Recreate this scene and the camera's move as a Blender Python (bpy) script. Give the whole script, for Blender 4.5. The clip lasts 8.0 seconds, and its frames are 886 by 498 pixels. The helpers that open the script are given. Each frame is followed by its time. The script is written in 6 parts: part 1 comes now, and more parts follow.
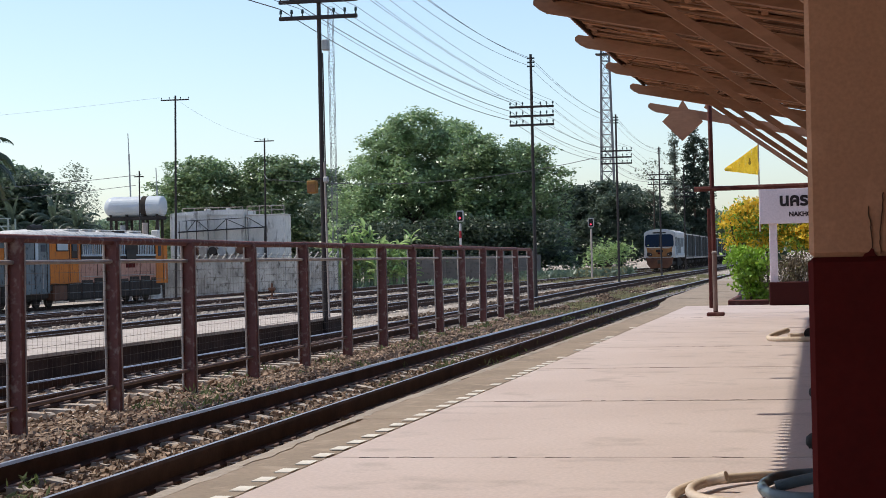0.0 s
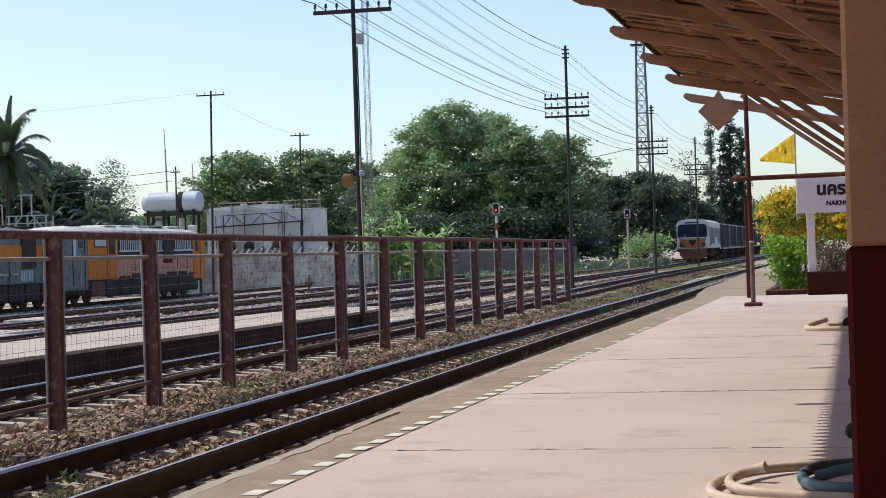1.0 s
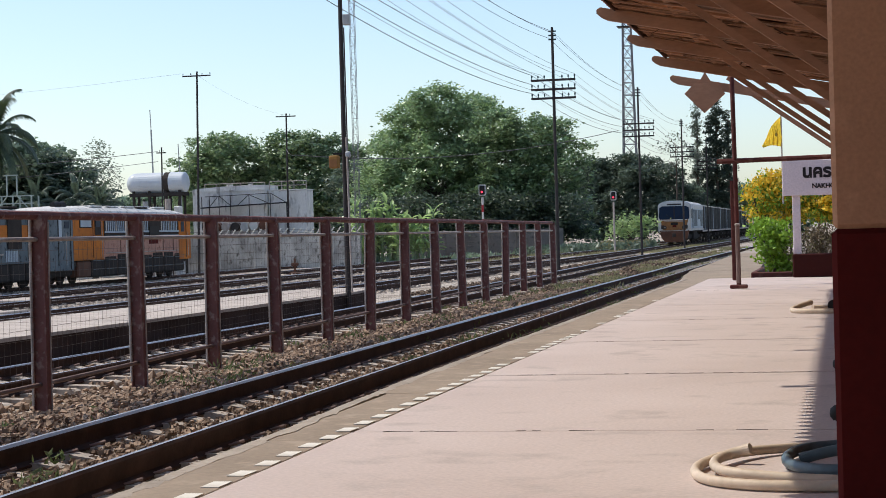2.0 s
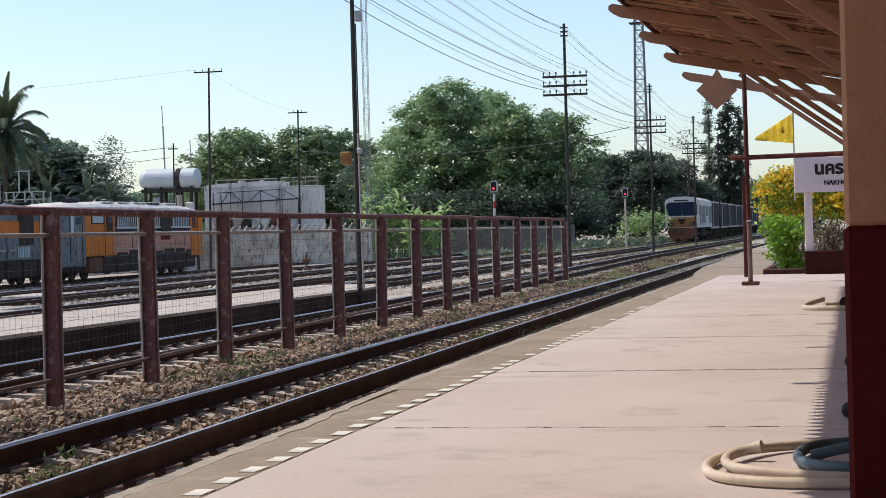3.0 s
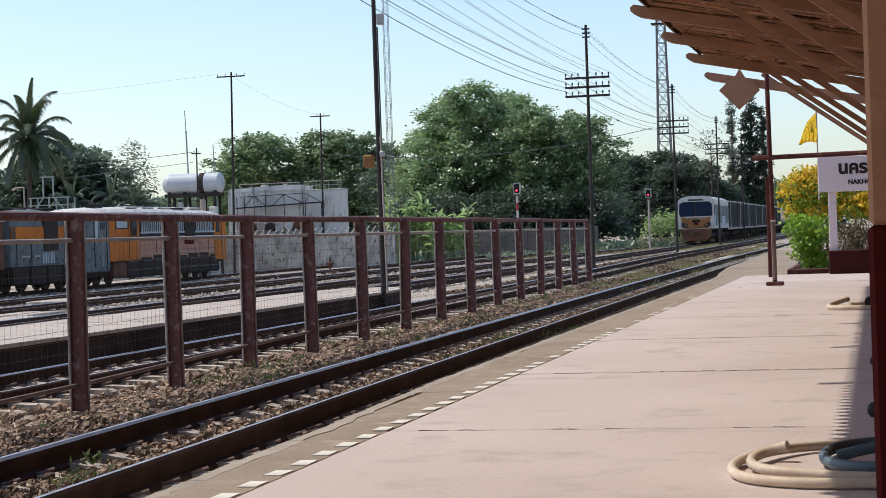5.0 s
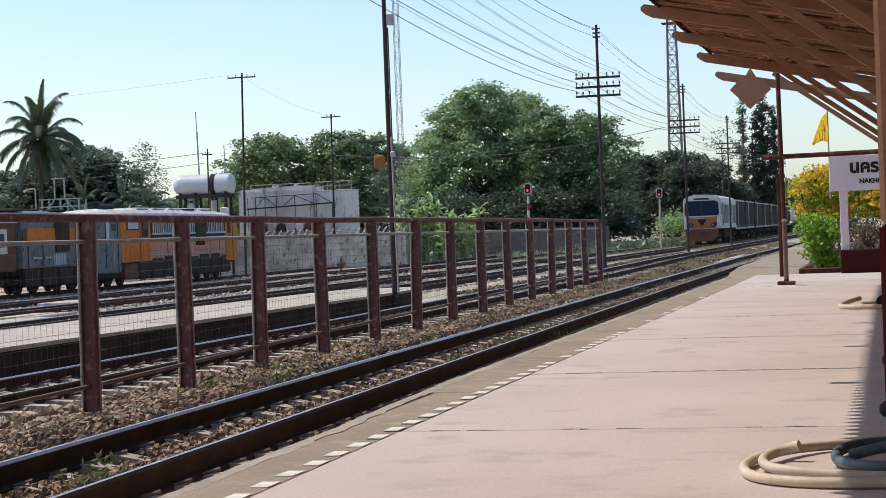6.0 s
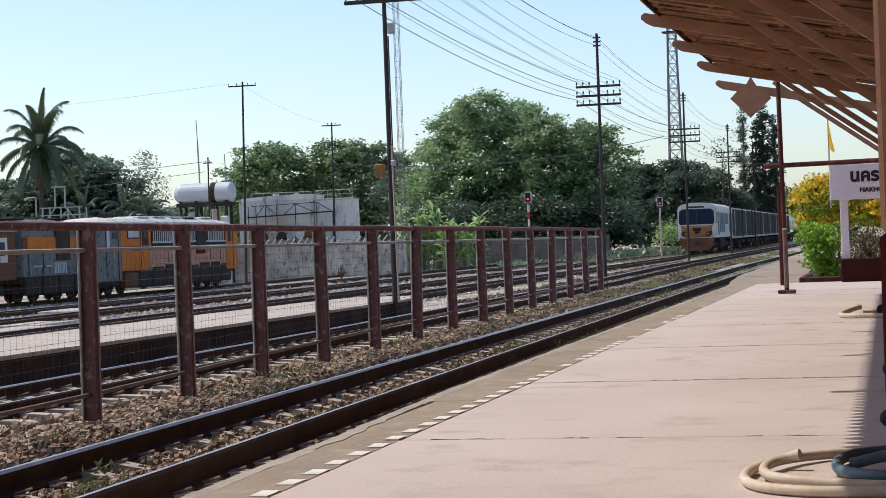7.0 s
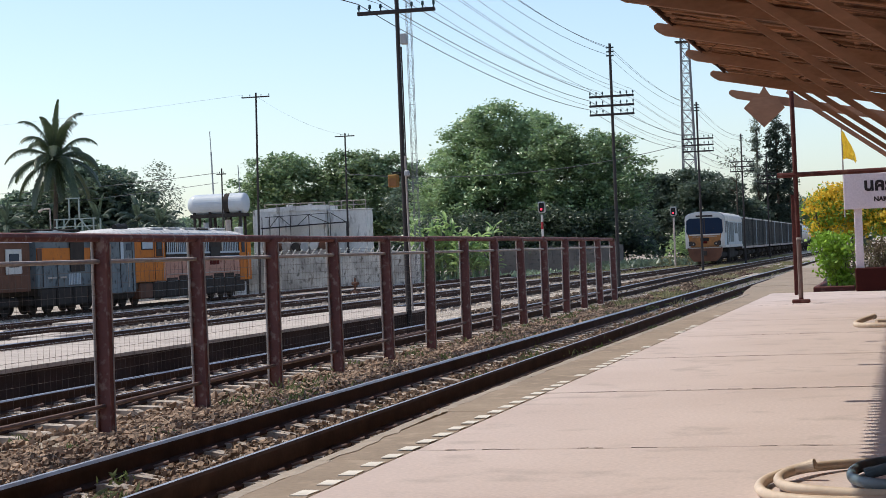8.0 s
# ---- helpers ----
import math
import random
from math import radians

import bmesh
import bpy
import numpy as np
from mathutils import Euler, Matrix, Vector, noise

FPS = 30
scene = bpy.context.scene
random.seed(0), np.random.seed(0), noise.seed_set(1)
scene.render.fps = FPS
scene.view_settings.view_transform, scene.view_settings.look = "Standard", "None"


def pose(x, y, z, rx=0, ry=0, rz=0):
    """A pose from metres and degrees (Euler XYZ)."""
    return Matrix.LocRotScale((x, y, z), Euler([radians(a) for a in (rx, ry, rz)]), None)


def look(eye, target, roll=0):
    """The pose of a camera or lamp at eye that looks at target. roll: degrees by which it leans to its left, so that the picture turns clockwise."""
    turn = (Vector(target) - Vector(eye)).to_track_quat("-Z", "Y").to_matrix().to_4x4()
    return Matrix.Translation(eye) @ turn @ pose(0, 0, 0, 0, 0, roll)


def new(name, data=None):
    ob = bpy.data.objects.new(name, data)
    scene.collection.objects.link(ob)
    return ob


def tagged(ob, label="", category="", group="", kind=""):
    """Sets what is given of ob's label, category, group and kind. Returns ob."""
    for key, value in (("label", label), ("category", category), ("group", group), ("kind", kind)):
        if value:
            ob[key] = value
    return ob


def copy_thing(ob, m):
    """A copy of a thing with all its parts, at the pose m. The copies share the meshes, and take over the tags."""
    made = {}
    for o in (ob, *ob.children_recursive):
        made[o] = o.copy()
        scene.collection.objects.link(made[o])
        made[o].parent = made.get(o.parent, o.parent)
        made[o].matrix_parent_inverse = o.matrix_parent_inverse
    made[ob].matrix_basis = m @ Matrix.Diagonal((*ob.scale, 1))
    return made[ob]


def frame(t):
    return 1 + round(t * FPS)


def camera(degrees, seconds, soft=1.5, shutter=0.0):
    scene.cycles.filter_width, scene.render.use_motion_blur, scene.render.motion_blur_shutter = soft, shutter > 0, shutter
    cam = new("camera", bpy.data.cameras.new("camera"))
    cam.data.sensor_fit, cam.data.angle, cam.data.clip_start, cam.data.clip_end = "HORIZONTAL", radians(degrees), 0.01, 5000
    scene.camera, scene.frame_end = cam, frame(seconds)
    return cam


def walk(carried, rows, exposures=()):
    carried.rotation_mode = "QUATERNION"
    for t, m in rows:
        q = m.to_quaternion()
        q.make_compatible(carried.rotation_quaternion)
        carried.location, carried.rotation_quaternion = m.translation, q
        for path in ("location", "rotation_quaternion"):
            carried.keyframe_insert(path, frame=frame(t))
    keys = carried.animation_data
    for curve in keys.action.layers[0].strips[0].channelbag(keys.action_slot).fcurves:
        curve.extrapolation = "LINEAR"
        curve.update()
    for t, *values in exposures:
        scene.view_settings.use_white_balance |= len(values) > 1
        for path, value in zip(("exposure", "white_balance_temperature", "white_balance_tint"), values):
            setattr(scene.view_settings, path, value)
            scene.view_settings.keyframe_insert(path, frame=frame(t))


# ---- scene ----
cam = camera(27.0, 8.0, soft=0.85)
walk(cam, [
    (0.0, pose(0, 0, 1.42, 90.295, 1.275, 11.493)),
    (0.5, pose(0, 0, 1.42, 89.951, 1.323, 11.593)),
    (1.0, pose(0, 0, 1.42, 90.096, 1.808, 12.622)),
    (1.5, pose(0, 0, 1.42, 89.729, 1.699, 12.109)),
    (3.0, pose(0, 0, 1.42, 89.407, 1.577, 12.547)),
    (3.5, pose(0, 0, 1.42, 89.631, 1.824, 12.822)),
    (4.0, pose(0, 0, 1.42, 89.632, 1.929, 13.101)),
    (5.5, pose(0, 0, 1.42, 89.481, 2.084, 13.383)),
    (6.0, pose(0, 0, 1.42, 89.528, 2.173, 13.611)),
    (6.5, pose(0, 0, 1.42, 89.656, 2.181, 13.732)),
    (7.0, pose(0, 0, 1.42, 89.795, 2.149, 13.624)),
    (7.5, pose(0, 0, 1.42, 89.971, 2.190, 13.898)),
    (8.0, pose(0, 0, 1.42, 90.133, 2.298, 14.047)),
], exposures=[(0.0, 0.3), (8.0, 0.3)])

# ---- sky and sun ----
SUN_FROM = Vector((-2.76, 0.45, 4.13)).normalized()
world = bpy.data.worlds.new("sky")
scene.world = world
world.use_nodes = True
wn = world.node_tree.nodes
sky = wn.new("ShaderNodeTexSky")
sky.sky_type, sky.sun_disc = "NISHITA", False
sky.sun_elevation = math.asin(SUN_FROM.z)
sky.sun_rotation = math.atan2(SUN_FROM.x, SUN_FROM.y)
sky.air_density, sky.dust_density, sky.ozone_density = 0.9, 1.0, 2.05
wn["Background"].inputs["Strength"].default_value = 0.15
world.node_tree.links.new(sky.outputs["Color"], wn["Background"].inputs["Color"])
lamp = new("sun", bpy.data.lights.new("sun", "SUN"))
lamp.data.energy, lamp.data.angle, lamp.data.color = 3.05, radians(0.4), (1.0, 0.94, 0.83)
lamp.matrix_world = look(SUN_FROM * 50, (0, 0, 0))


# ---- materials ----
def mat(name, c1, c2=None, scale=1.5, rough=0.8, metal=0.0, bump=0.15, grain=25.0, vary=0.0, stretch=(1, 1, 1),
        contrast=1.0, third=None, through_light=0.0, gloss=0.3):
    """A paint, stone or metal: two colours mixed by broad stains, a fine grain in colour and relief."""
    m = bpy.data.materials.new(name)
    m.use_nodes = True
    n, l = m.node_tree.nodes, m.node_tree.links
    b = n["Principled BSDF"]
    c2 = c2 or tuple(v * 0.75 for v in c1)
    co = n.new("ShaderNodeTexCoord")
    mp = n.new("ShaderNodeMapping")
    mp.inputs["Scale"].default_value = stretch
    l.new(co.outputs["Object"], mp.inputs["Vector"])
    big = n.new("ShaderNodeTexNoise")
    big.inputs["Scale"].default_value, big.inputs["Detail"].default_value = scale, 6
    fine = n.new("ShaderNodeTexNoise")
    fine.inputs["Scale"].default_value, fine.inputs["Detail"].default_value = grain, 4
    for t in (big, fine):
        l.new(mp.outputs["Vector"], t.inputs["Vector"])
    rmp = n.new("ShaderNodeMapRange")
    rmp.inputs["From Min"].default_value = 0.5 - 0.18 / contrast
    rmp.inputs["From Max"].default_value = 0.5 + 0.18 / contrast
    l.new(big.outputs["Fac"], rmp.inputs["Value"])
    mix = n.new("ShaderNodeMixRGB")
    mix.inputs[1].default_value, mix.inputs[2].default_value = (*c1, 1), (*c2, 1)
    l.new(rmp.outputs["Result"], mix.inputs[0])
    last = mix.outputs["Color"]
    if third:
        spots = n.new("ShaderNodeTexNoise")
        spots.inputs["Scale"].default_value, spots.inputs["Detail"].default_value = scale * 4.3, 8
        l.new(mp.outputs["Vector"], spots.inputs["Vector"])
        r3 = n.new("ShaderNodeMapRange")
        r3.inputs["From Min"].default_value, r3.inputs["From Max"].default_value = 0.55, 0.68
        l.new(spots.outputs["Fac"], r3.inputs["Value"])
        m3 = n.new("ShaderNodeMixRGB")
        m3.inputs[2].default_value = (*third, 1)
        l.new(r3.outputs["Result"], m3.inputs[0])
        l.new(last, m3.inputs[1])
        last = m3.outputs["Color"]
    val = n.new("ShaderNodeHueSaturation")
    l.new(last, val.inputs["Color"])
    add = n.new("ShaderNodeMapRange")
    add.inputs["To Min"].default_value, add.inputs["To Max"].default_value = 0.78, 1.22
    l.new(fine.outputs["Fac"], add.inputs["Value"])
    if vary:
        info = n.new("ShaderNodeObjectInfo")
        geo = n.new("ShaderNodeNewGeometry")
        sm = n.new("ShaderNodeMath")
        sm.operation = "ADD"
        l.new(info.outputs["Random"], sm.inputs[0])
        l.new(geo.outputs["Random Per Island"], sm.inputs[1])
        mr = n.new("ShaderNodeMapRange")
        mr.inputs["From Max"].default_value = 2.0
        mr.inputs["To Min"].default_value, mr.inputs["To Max"].default_value = 1 - vary, 1 + vary
        l.new(sm.outputs["Value"], mr.inputs["Value"])
        mu = n.new("ShaderNodeMath")
        mu.operation = "MULTIPLY"
        l.new(mr.outputs["Result"], mu.inputs[0])
        l.new(add.outputs["Result"], mu.inputs[1])
        l.new(mu.outputs["Value"], val.inputs["Value"])
    else:
        l.new(add.outputs["Result"], val.inputs["Value"])
    l.new(val.outputs["Color"], b.inputs["Base Color"])
    b.inputs["Roughness"].default_value, b.inputs["Metallic"].default_value = rough, metal
    b.inputs["Specular IOR Level"].default_value = gloss
    if bump:
        bp = n.new("ShaderNodeBump")
        bp.inputs["Strength"].default_value, bp.inputs["Distance"].default_value = bump, 0.02
        l.new(fine.outputs["Fac"], bp.inputs["Height"])
        l.new(bp.outputs["Normal"], b.inputs["Normal"])
    if through_light:
        tr = n.new("ShaderNodeBsdfTranslucent")
        l.new(val.outputs["Color"], tr.inputs["Color"])
        ms = n.new("ShaderNodeMixShader")
        ms.inputs[0].default_value = through_light
        l.new(b.outputs["BSDF"], ms.inputs[1])
        l.new(tr.outputs["BSDF"], ms.inputs[2])
        l.new(ms.outputs["Shader"], n["Material Output"].inputs["Surface"])
    return m


PINK = mat("pink_concrete", (0.485, 0.388, 0.342), (0.545, 0.445, 0.398), 0.55, 0.75, bump=0.1, grain=40, third=(0.425, 0.345, 0.303))
EDGE = mat("worn_grey_concrete", (0.315, 0.247, 0.185), (0.25, 0.196, 0.147), 1.2, 0.9, grain=30, third=(0.36, 0.285, 0.215), gloss=0.12)
NOSING = mat("pale_worn_concrete", (0.38, 0.32, 0.26), (0.28, 0.235, 0.19), 2.0, 0.9, bump=0.4, gloss=0.15)
JOINT = mat("joint_dirt", (0.16, 0.125, 0.1), rough=1.0)
WHITEPAINT = mat("white_road_paint", (0.74, 0.7, 0.62), (0.58, 0.53, 0.46), 5.0, 0.8, gloss=0.15)
ISLAND = mat("grey_platform_concrete", (0.50, 0.425, 0.365), (0.39, 0.33, 0.285), 1.6, 0.9, third=(0.29, 0.245, 0.21))
# island platform's side faces, much darker than its slab tops
ISLEFACE = mat("dark_brown_platform_face", (0.085, 0.058, 0.05), (0.05, 0.036, 0.031), 1.5, 0.95, gloss=0.05)
STEEL = mat("polished_rail_head", (0.5, 0.48, 0.48), (0.4, 0.37, 0.36), 3, 0.42, 0.85, bump=0.03)
RUST = mat("rusty_rail_steel", (0.08, 0.047, 0.036), (0.052, 0.032, 0.025), 3, 0.9, 0.0, gloss=0.1)
SLEEPER = mat("sleeper_concrete", (0.46, 0.395, 0.33), (0.36, 0.3, 0.245), 2.5, 0.95, vary=0.25, third=(0.25, 0.2, 0.16))
STONE = mat("ballast_stone", (0.33, 0.235, 0.165), (0.085, 0.058, 0.043), 6, 0.95, vary=0.9, grain=18, gloss=0.1)
YARDSTONE = mat("pale_yard_gravel", (0.5, 0.42, 0.345), (0.17, 0.14, 0.115), 3, 0.95, vary=0.9, grain=12, gloss=0.1)
FENCE = mat("worn_maroon_fence_paint", (0.2, 0.09, 0.08), (0.15, 0.068, 0.062), 2.5, 0.8, bump=0.1, third=(0.3, 0.21, 0.185), gloss=0.15)
FENCEPIPE = mat("dull_brown_pipe", (0.24, 0.17, 0.145), (0.16, 0.11, 0.095), 3, 0.8, gloss=0.15)
MAROON = mat("maroon_paint", (0.12, 0.036, 0.03), (0.09, 0.03, 0.025), 1.2, 0.7, bump=0.08, third=(0.16, 0.075, 0.06), gloss=0.2)
DADO = mat("maroon_wall_paint", (0.088, 0.0075, 0.006), (0.068, 0.0065, 0.005), 0.9, 0.8, bump=0.08, gloss=0.12)
PLANTER = mat("dark_maroon_planter_paint", (0.05, 0.012, 0.01), (0.038, 0.01, 0.009), 1.5, 0.85, bump=0.1, gloss=0.1)
TANWALL = mat("tan_wall_paint", (0.45, 0.228, 0.125), (0.385, 0.195, 0.108), 1.3, 0.75, bump=0.06, grain=60, third=(0.47, 0.245, 0.14))
TIMBER = mat("brown_painted_timber", (0.40, 0.205, 0.118), (0.29, 0.142, 0.08), 2, 0.75, stretch=(0.4, 1, 1), vary=0.12)
PLANK = mat("rough_roof_boards", (0.36, 0.175, 0.09), (0.17, 0.08, 0.043), 1.6, 0.9, stretch=(0.5, 3, 3), bump=0.8, vary=0.85, third=(0.05, 0.026, 0.016), contrast=1.8)
EAVE = mat("dark_eave_board", (0.1, 0.05, 0.032), (0.065, 0.033, 0.022), 2, 0.9, stretch=(2, 0.4, 2), gloss=0.1)
TILE = mat("clay_roof_tile", (0.25, 0.12, 0.08), (0.17, 0.085, 0.06), 2, 0.85)
POLE = mat("dark_steel_pole", (0.045, 0.036, 0.034), (0.03, 0.026, 0.026), 2, 0.7)
GALV = mat("galvanised_steel", (0.42, 0.42, 0.42), (0.33, 0.33, 0.33), 4, 0.5, 0.6)
PALEPIPE = mat("pale_weathered_pipe", (0.45, 0.4, 0.36), (0.32, 0.27, 0.24), 4, 0.7)
WIRE = mat("dull_wire", (0.14, 0.14, 0.15), rough=0.7, bump=0)
MESHWIRE = mat("rusty_mesh_wire", (0.17, 0.135, 0.115), rough=0.85, bump=0)
CERAMIC = mat("dark_glass_insulator", (0.03, 0.06, 0.055), rough=0.25, bump=0)
ORANGE = mat("orange_loco_paint", (0.55, 0.17, 0.02), (0.42, 0.13, 0.02), 0.8, 0.6, bump=0.05, gloss=0.15, third=(0.3, 0.1, 0.03))
PEACH = mat("faded_orange_paint", (0.52, 0.29, 0.225), (0.4, 0.215, 0.165), 0.9, 0.7, bump=0.05, gloss=0.15, third=(0.27, 0.12, 0.08))
BLUEGREY = mat("blue_grey_loco_paint", (0.16, 0.19, 0.205), (0.11, 0.135, 0.15), 0.8, 0.65, bump=0.05, gloss=0.15, third=(0.045, 0.05, 0.055))
ROOFGREY = mat("pale_grey_loco_roof", (0.72, 0.69, 0.65), (0.52, 0.5, 0.47), 0.9, 0.65, third=(0.3, 0.28, 0.26), gloss=0.2)
DARK = mat("grimy_underframe", (0.045, 0.039, 0.036), (0.064, 0.054, 0.048), 2, 0.95, gloss=0.06)
PALEBLUE = mat("pale_blue_grey_paint", (0.40, 0.47, 0.53), (0.33, 0.39, 0.45), 0.9, 0.5, bump=0.04)
CREAM = mat("off_white_loco_paint", (0.6, 0.59, 0.57), (0.48, 0.47, 0.45), 0.9, 0.6, bump=0.04, gloss=0.2)
NOSE = mat("amber_nose_paint", (0.36, 0.155, 0.045), (0.2, 0.09, 0.035), 2.2, 0.55, bump=0.04)
SKIRT = mat("rusty_brown_skirt", (0.15, 0.065, 0.038), (0.085, 0.038, 0.024), 1.5, 0.75)
WAGON = mat("dark_slate_wagon_paint", (0.078, 0.08, 0.078), (0.055, 0.057, 0.056), 0.7, 0.75, vary=0.15, gloss=0.12)
SILVER = mat("silver_tank_paint", (0.55, 0.56, 0.57), (0.46, 0.47, 0.48), 0.6, 0.45, 0.2)
TANKWHITE = mat("weathered_white_tank_paint", (0.8, 0.78, 0.74), (0.58, 0.565, 0.53), 0.7, 0.8, third=(0.36, 0.34, 0.31), stretch=(1, 1, 0.3), gloss=0.15)
LIVEWALL = mat("stained_concrete_wall", (0.52, 0.5, 0.46), (0.3, 0.285, 0.26), 0.9, 0.95, third=(0.13, 0.12, 0.105), contrast=1.8, stretch=(1, 1, .5))
# darker grey-brown concrete for the wall under the trees
DARKWALL = mat("dark_concrete_wall", (0.2, 0.18, 0.165), (0.14, 0.128, 0.118), 0.6, 0.95, third=(0.09, 0.082, 0.075), gloss=0.1)
LIGHTBLUE = mat("light_blue_tank_paint", (0.6, 0.63, 0.66), (0.5, 0.54, 0.575), 0.8, 0.4)
GLASS = mat("dark_cab_glass", (0.008, 0.02, 0.05), (0.01, 0.022, 0.05), 1, 0.3, bump=0, gloss=0.12)
SIGNWHITE = mat("pinkish_white_board", (0.72, 0.62, 0.63), (0.65, 0.56, 0.57), 1, 0.5, bump=0.03)
INK = mat("black_sign_paint", (0.02, 0.012, 0.012), rough=0.5, bump=0)
YELLOW = mat("yellow_cloth", (0.95, 0.76, 0.1), (0.9, 0.68, 0.08), 3, 0.85, through_light=0.6, bump=0)
EMBLEM = mat("olive_cloth_print", (0.45, 0.33, 0.05), rough=0.9, bump=0)
HOSE = mat("cream_hose", (0.64, 0.51, 0.385), (0.5, 0.385, 0.28), 3, 0.5, bump=0.05)
HOSEB = mat("blue_grey_hose", (0.105, 0.14, 0.155), (0.08, 0.11, 0.12), 3, 0.45, bump=0.05)
BLACK = mat("black_rubber", (0.02, 0.018, 0.017), rough=0.7)
LEAF = mat("tree_leaf", (0.28, 0.38, 0.18), (0.2, 0.29, 0.145), 0.25, 0.38, bump=0, vary=0.6, through_light=0.3, gloss=0.75)
# yellower, brighter leaf: sun on the second crown is put into the colour
LEAFSUN = mat("sunlit_yellow_green_leaf", (0.33, 0.46, 0.21), (0.23, 0.35, 0.165), 0.3, 0.38, bump=0, vary=0.6, through_light=0.3, gloss=0.75)
# leaf colour darkened to carry the shade on low crowns and bushes
LEAFSHADE = mat("shade_dark_leaf", (0.12, 0.165, 0.11), (0.09, 0.13, 0.09), 0.3, 0.45, bump=0, vary=0.5, through_light=0.4, gloss=0.6)
LEAFDARK = mat("dark_needles", (0.085, 0.115, 0.085), (0.06, 0.085, 0.065), 0.3, 0.7, bump=0, vary=0.5, through_light=0.4)
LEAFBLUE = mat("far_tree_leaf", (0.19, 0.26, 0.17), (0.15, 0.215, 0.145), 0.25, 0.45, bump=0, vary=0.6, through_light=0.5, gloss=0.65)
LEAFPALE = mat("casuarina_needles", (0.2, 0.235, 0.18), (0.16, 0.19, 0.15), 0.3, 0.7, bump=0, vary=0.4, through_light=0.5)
LEAFLIGHT = mat("bright_broad_leaf", (0.44, 0.58, 0.25), (0.31, 0.44, 0.19), 0.6, 0.4, bump=0, vary=0.35, through_light=0.45)
LEAFYOUNG = mat("lime_shrub_leaf", (0.34, 0.52, 0.06), (0.2, 0.35, 0.045), 3, 0.5, bump=0, vary=0.6, through_light=0.3)
FLOWER = mat("yellow_flower", (0.86, 0.58, 0.045), (0.75, 0.55, 0.08), 3, 0.6, bump=0, vary=0.4, through_light=0.35)
DRYTWIG = mat("dry_twigs", (0.16, 0.12, 0.075), (0.11, 0.085, 0.05), 3, 0.9, bump=0, vary=0.4)
BARK = mat("bark", (0.11, 0.085, 0.065), (0.075, 0.06, 0.048), 3, 0.95)
LAMPRED = bpy.data.materials.new("red_signal_light")
LAMPRED.use_nodes = True
_b = LAMPRED.node_tree.nodes["Principled BSDF"]
_b.inputs["Base Color"].default_value = (0.6, 0.02, 0.05, 1)
_b.inputs["Emission Color"].default_value = (1.0, 0.06, 0.12, 1)
_b.inputs["Emission Strength"].default_value = 1.0


def ground_material():
    m = bpy.data.materials.new("railway_gravel_and_dry_grass")
    m.use_nodes = True
    n, l = m.node_tree.nodes, m.node_tree.links
    b = n["Principled BSDF"]
    b.inputs["Roughness"].default_value = 1.0
    co = n.new("ShaderNodeTexCoord")
    vor = n.new("ShaderNodeTexVoronoi")
    vor.inputs["Scale"].default_value = 9.0
    big = n.new("ShaderNodeTexNoise")
    big.inputs["Scale"].default_value, big.inputs["Detail"].default_value = 0.16, 8
    mid = n.new("ShaderNodeTexNoise")
    mid.inputs["Scale"].default_value, mid.inputs["Detail"].default_value = 1.1, 8
    for t in (vor, big, mid):
        l.new(co.outputs["Object"], t.inputs["Vector"])
    stones = n.new("ShaderNodeValToRGB")
    e = stones.color_ramp.elements
    e[0].position, e[0].color = 0.1, (0.19, 0.155, 0.122, 1)
    e[1].position, e[1].color = 0.9, (0.6, 0.51, 0.42, 1)
    sep = n.new("ShaderNodeSeparateColor")
    l.new(vor.outputs["Color"], sep.inputs["Color"])
    l.new(sep.outputs["Red"], stones.inputs["Fac"])
    dirt = n.new("ShaderNodeValToRGB")
    e = dirt.color_ramp.elements
    e[0].position, e[0].color = 0.35, (0.2, 0.16, 0.12, 1)
    e[1].position, e[1].color = 0.62, (0.36, 0.3, 0.23, 1)
    l.new(mid.outputs["Fac"], dirt.inputs["Fac"])
    mx = n.new("ShaderNodeMixRGB")
    rr = n.new("ShaderNodeMapRange")
    rr.inputs["From Min"].default_value, rr.inputs["From Max"].default_value = 0.5, 0.62
    l.new(big.outputs["Fac"], rr.inputs["Value"])
    l.new(rr.outputs["Result"], mx.inputs[0])
    l.new(stones.outputs["Color"], mx.inputs[1])
    l.new(dirt.outputs["Color"], mx.inputs[2])
    l.new(mx.outputs["Color"], b.inputs["Base Color"])
    bp = n.new("ShaderNodeBump")
    bp.inputs["Strength"].default_value, bp.inputs["Distance"].default_value = 0.9, 0.04
    l.new(vor.outputs["Distance"], bp.inputs["Height"])
    l.new(bp.outputs["Normal"], b.inputs["Normal"])
    return m


GROUND = ground_material()
GRASS = mat("dry_and_green_grass", (0.19, 0.185, 0.085), (0.28, 0.245, 0.145), 0.6, 0.9, bump=0, vary=0.4, through_light=0.35)
WEED = mat("green_weed", (0.105, 0.15, 0.05), (0.17, 0.175, 0.085), 2, 0.8, bump=0, vary=0.4, through_light=0.35)


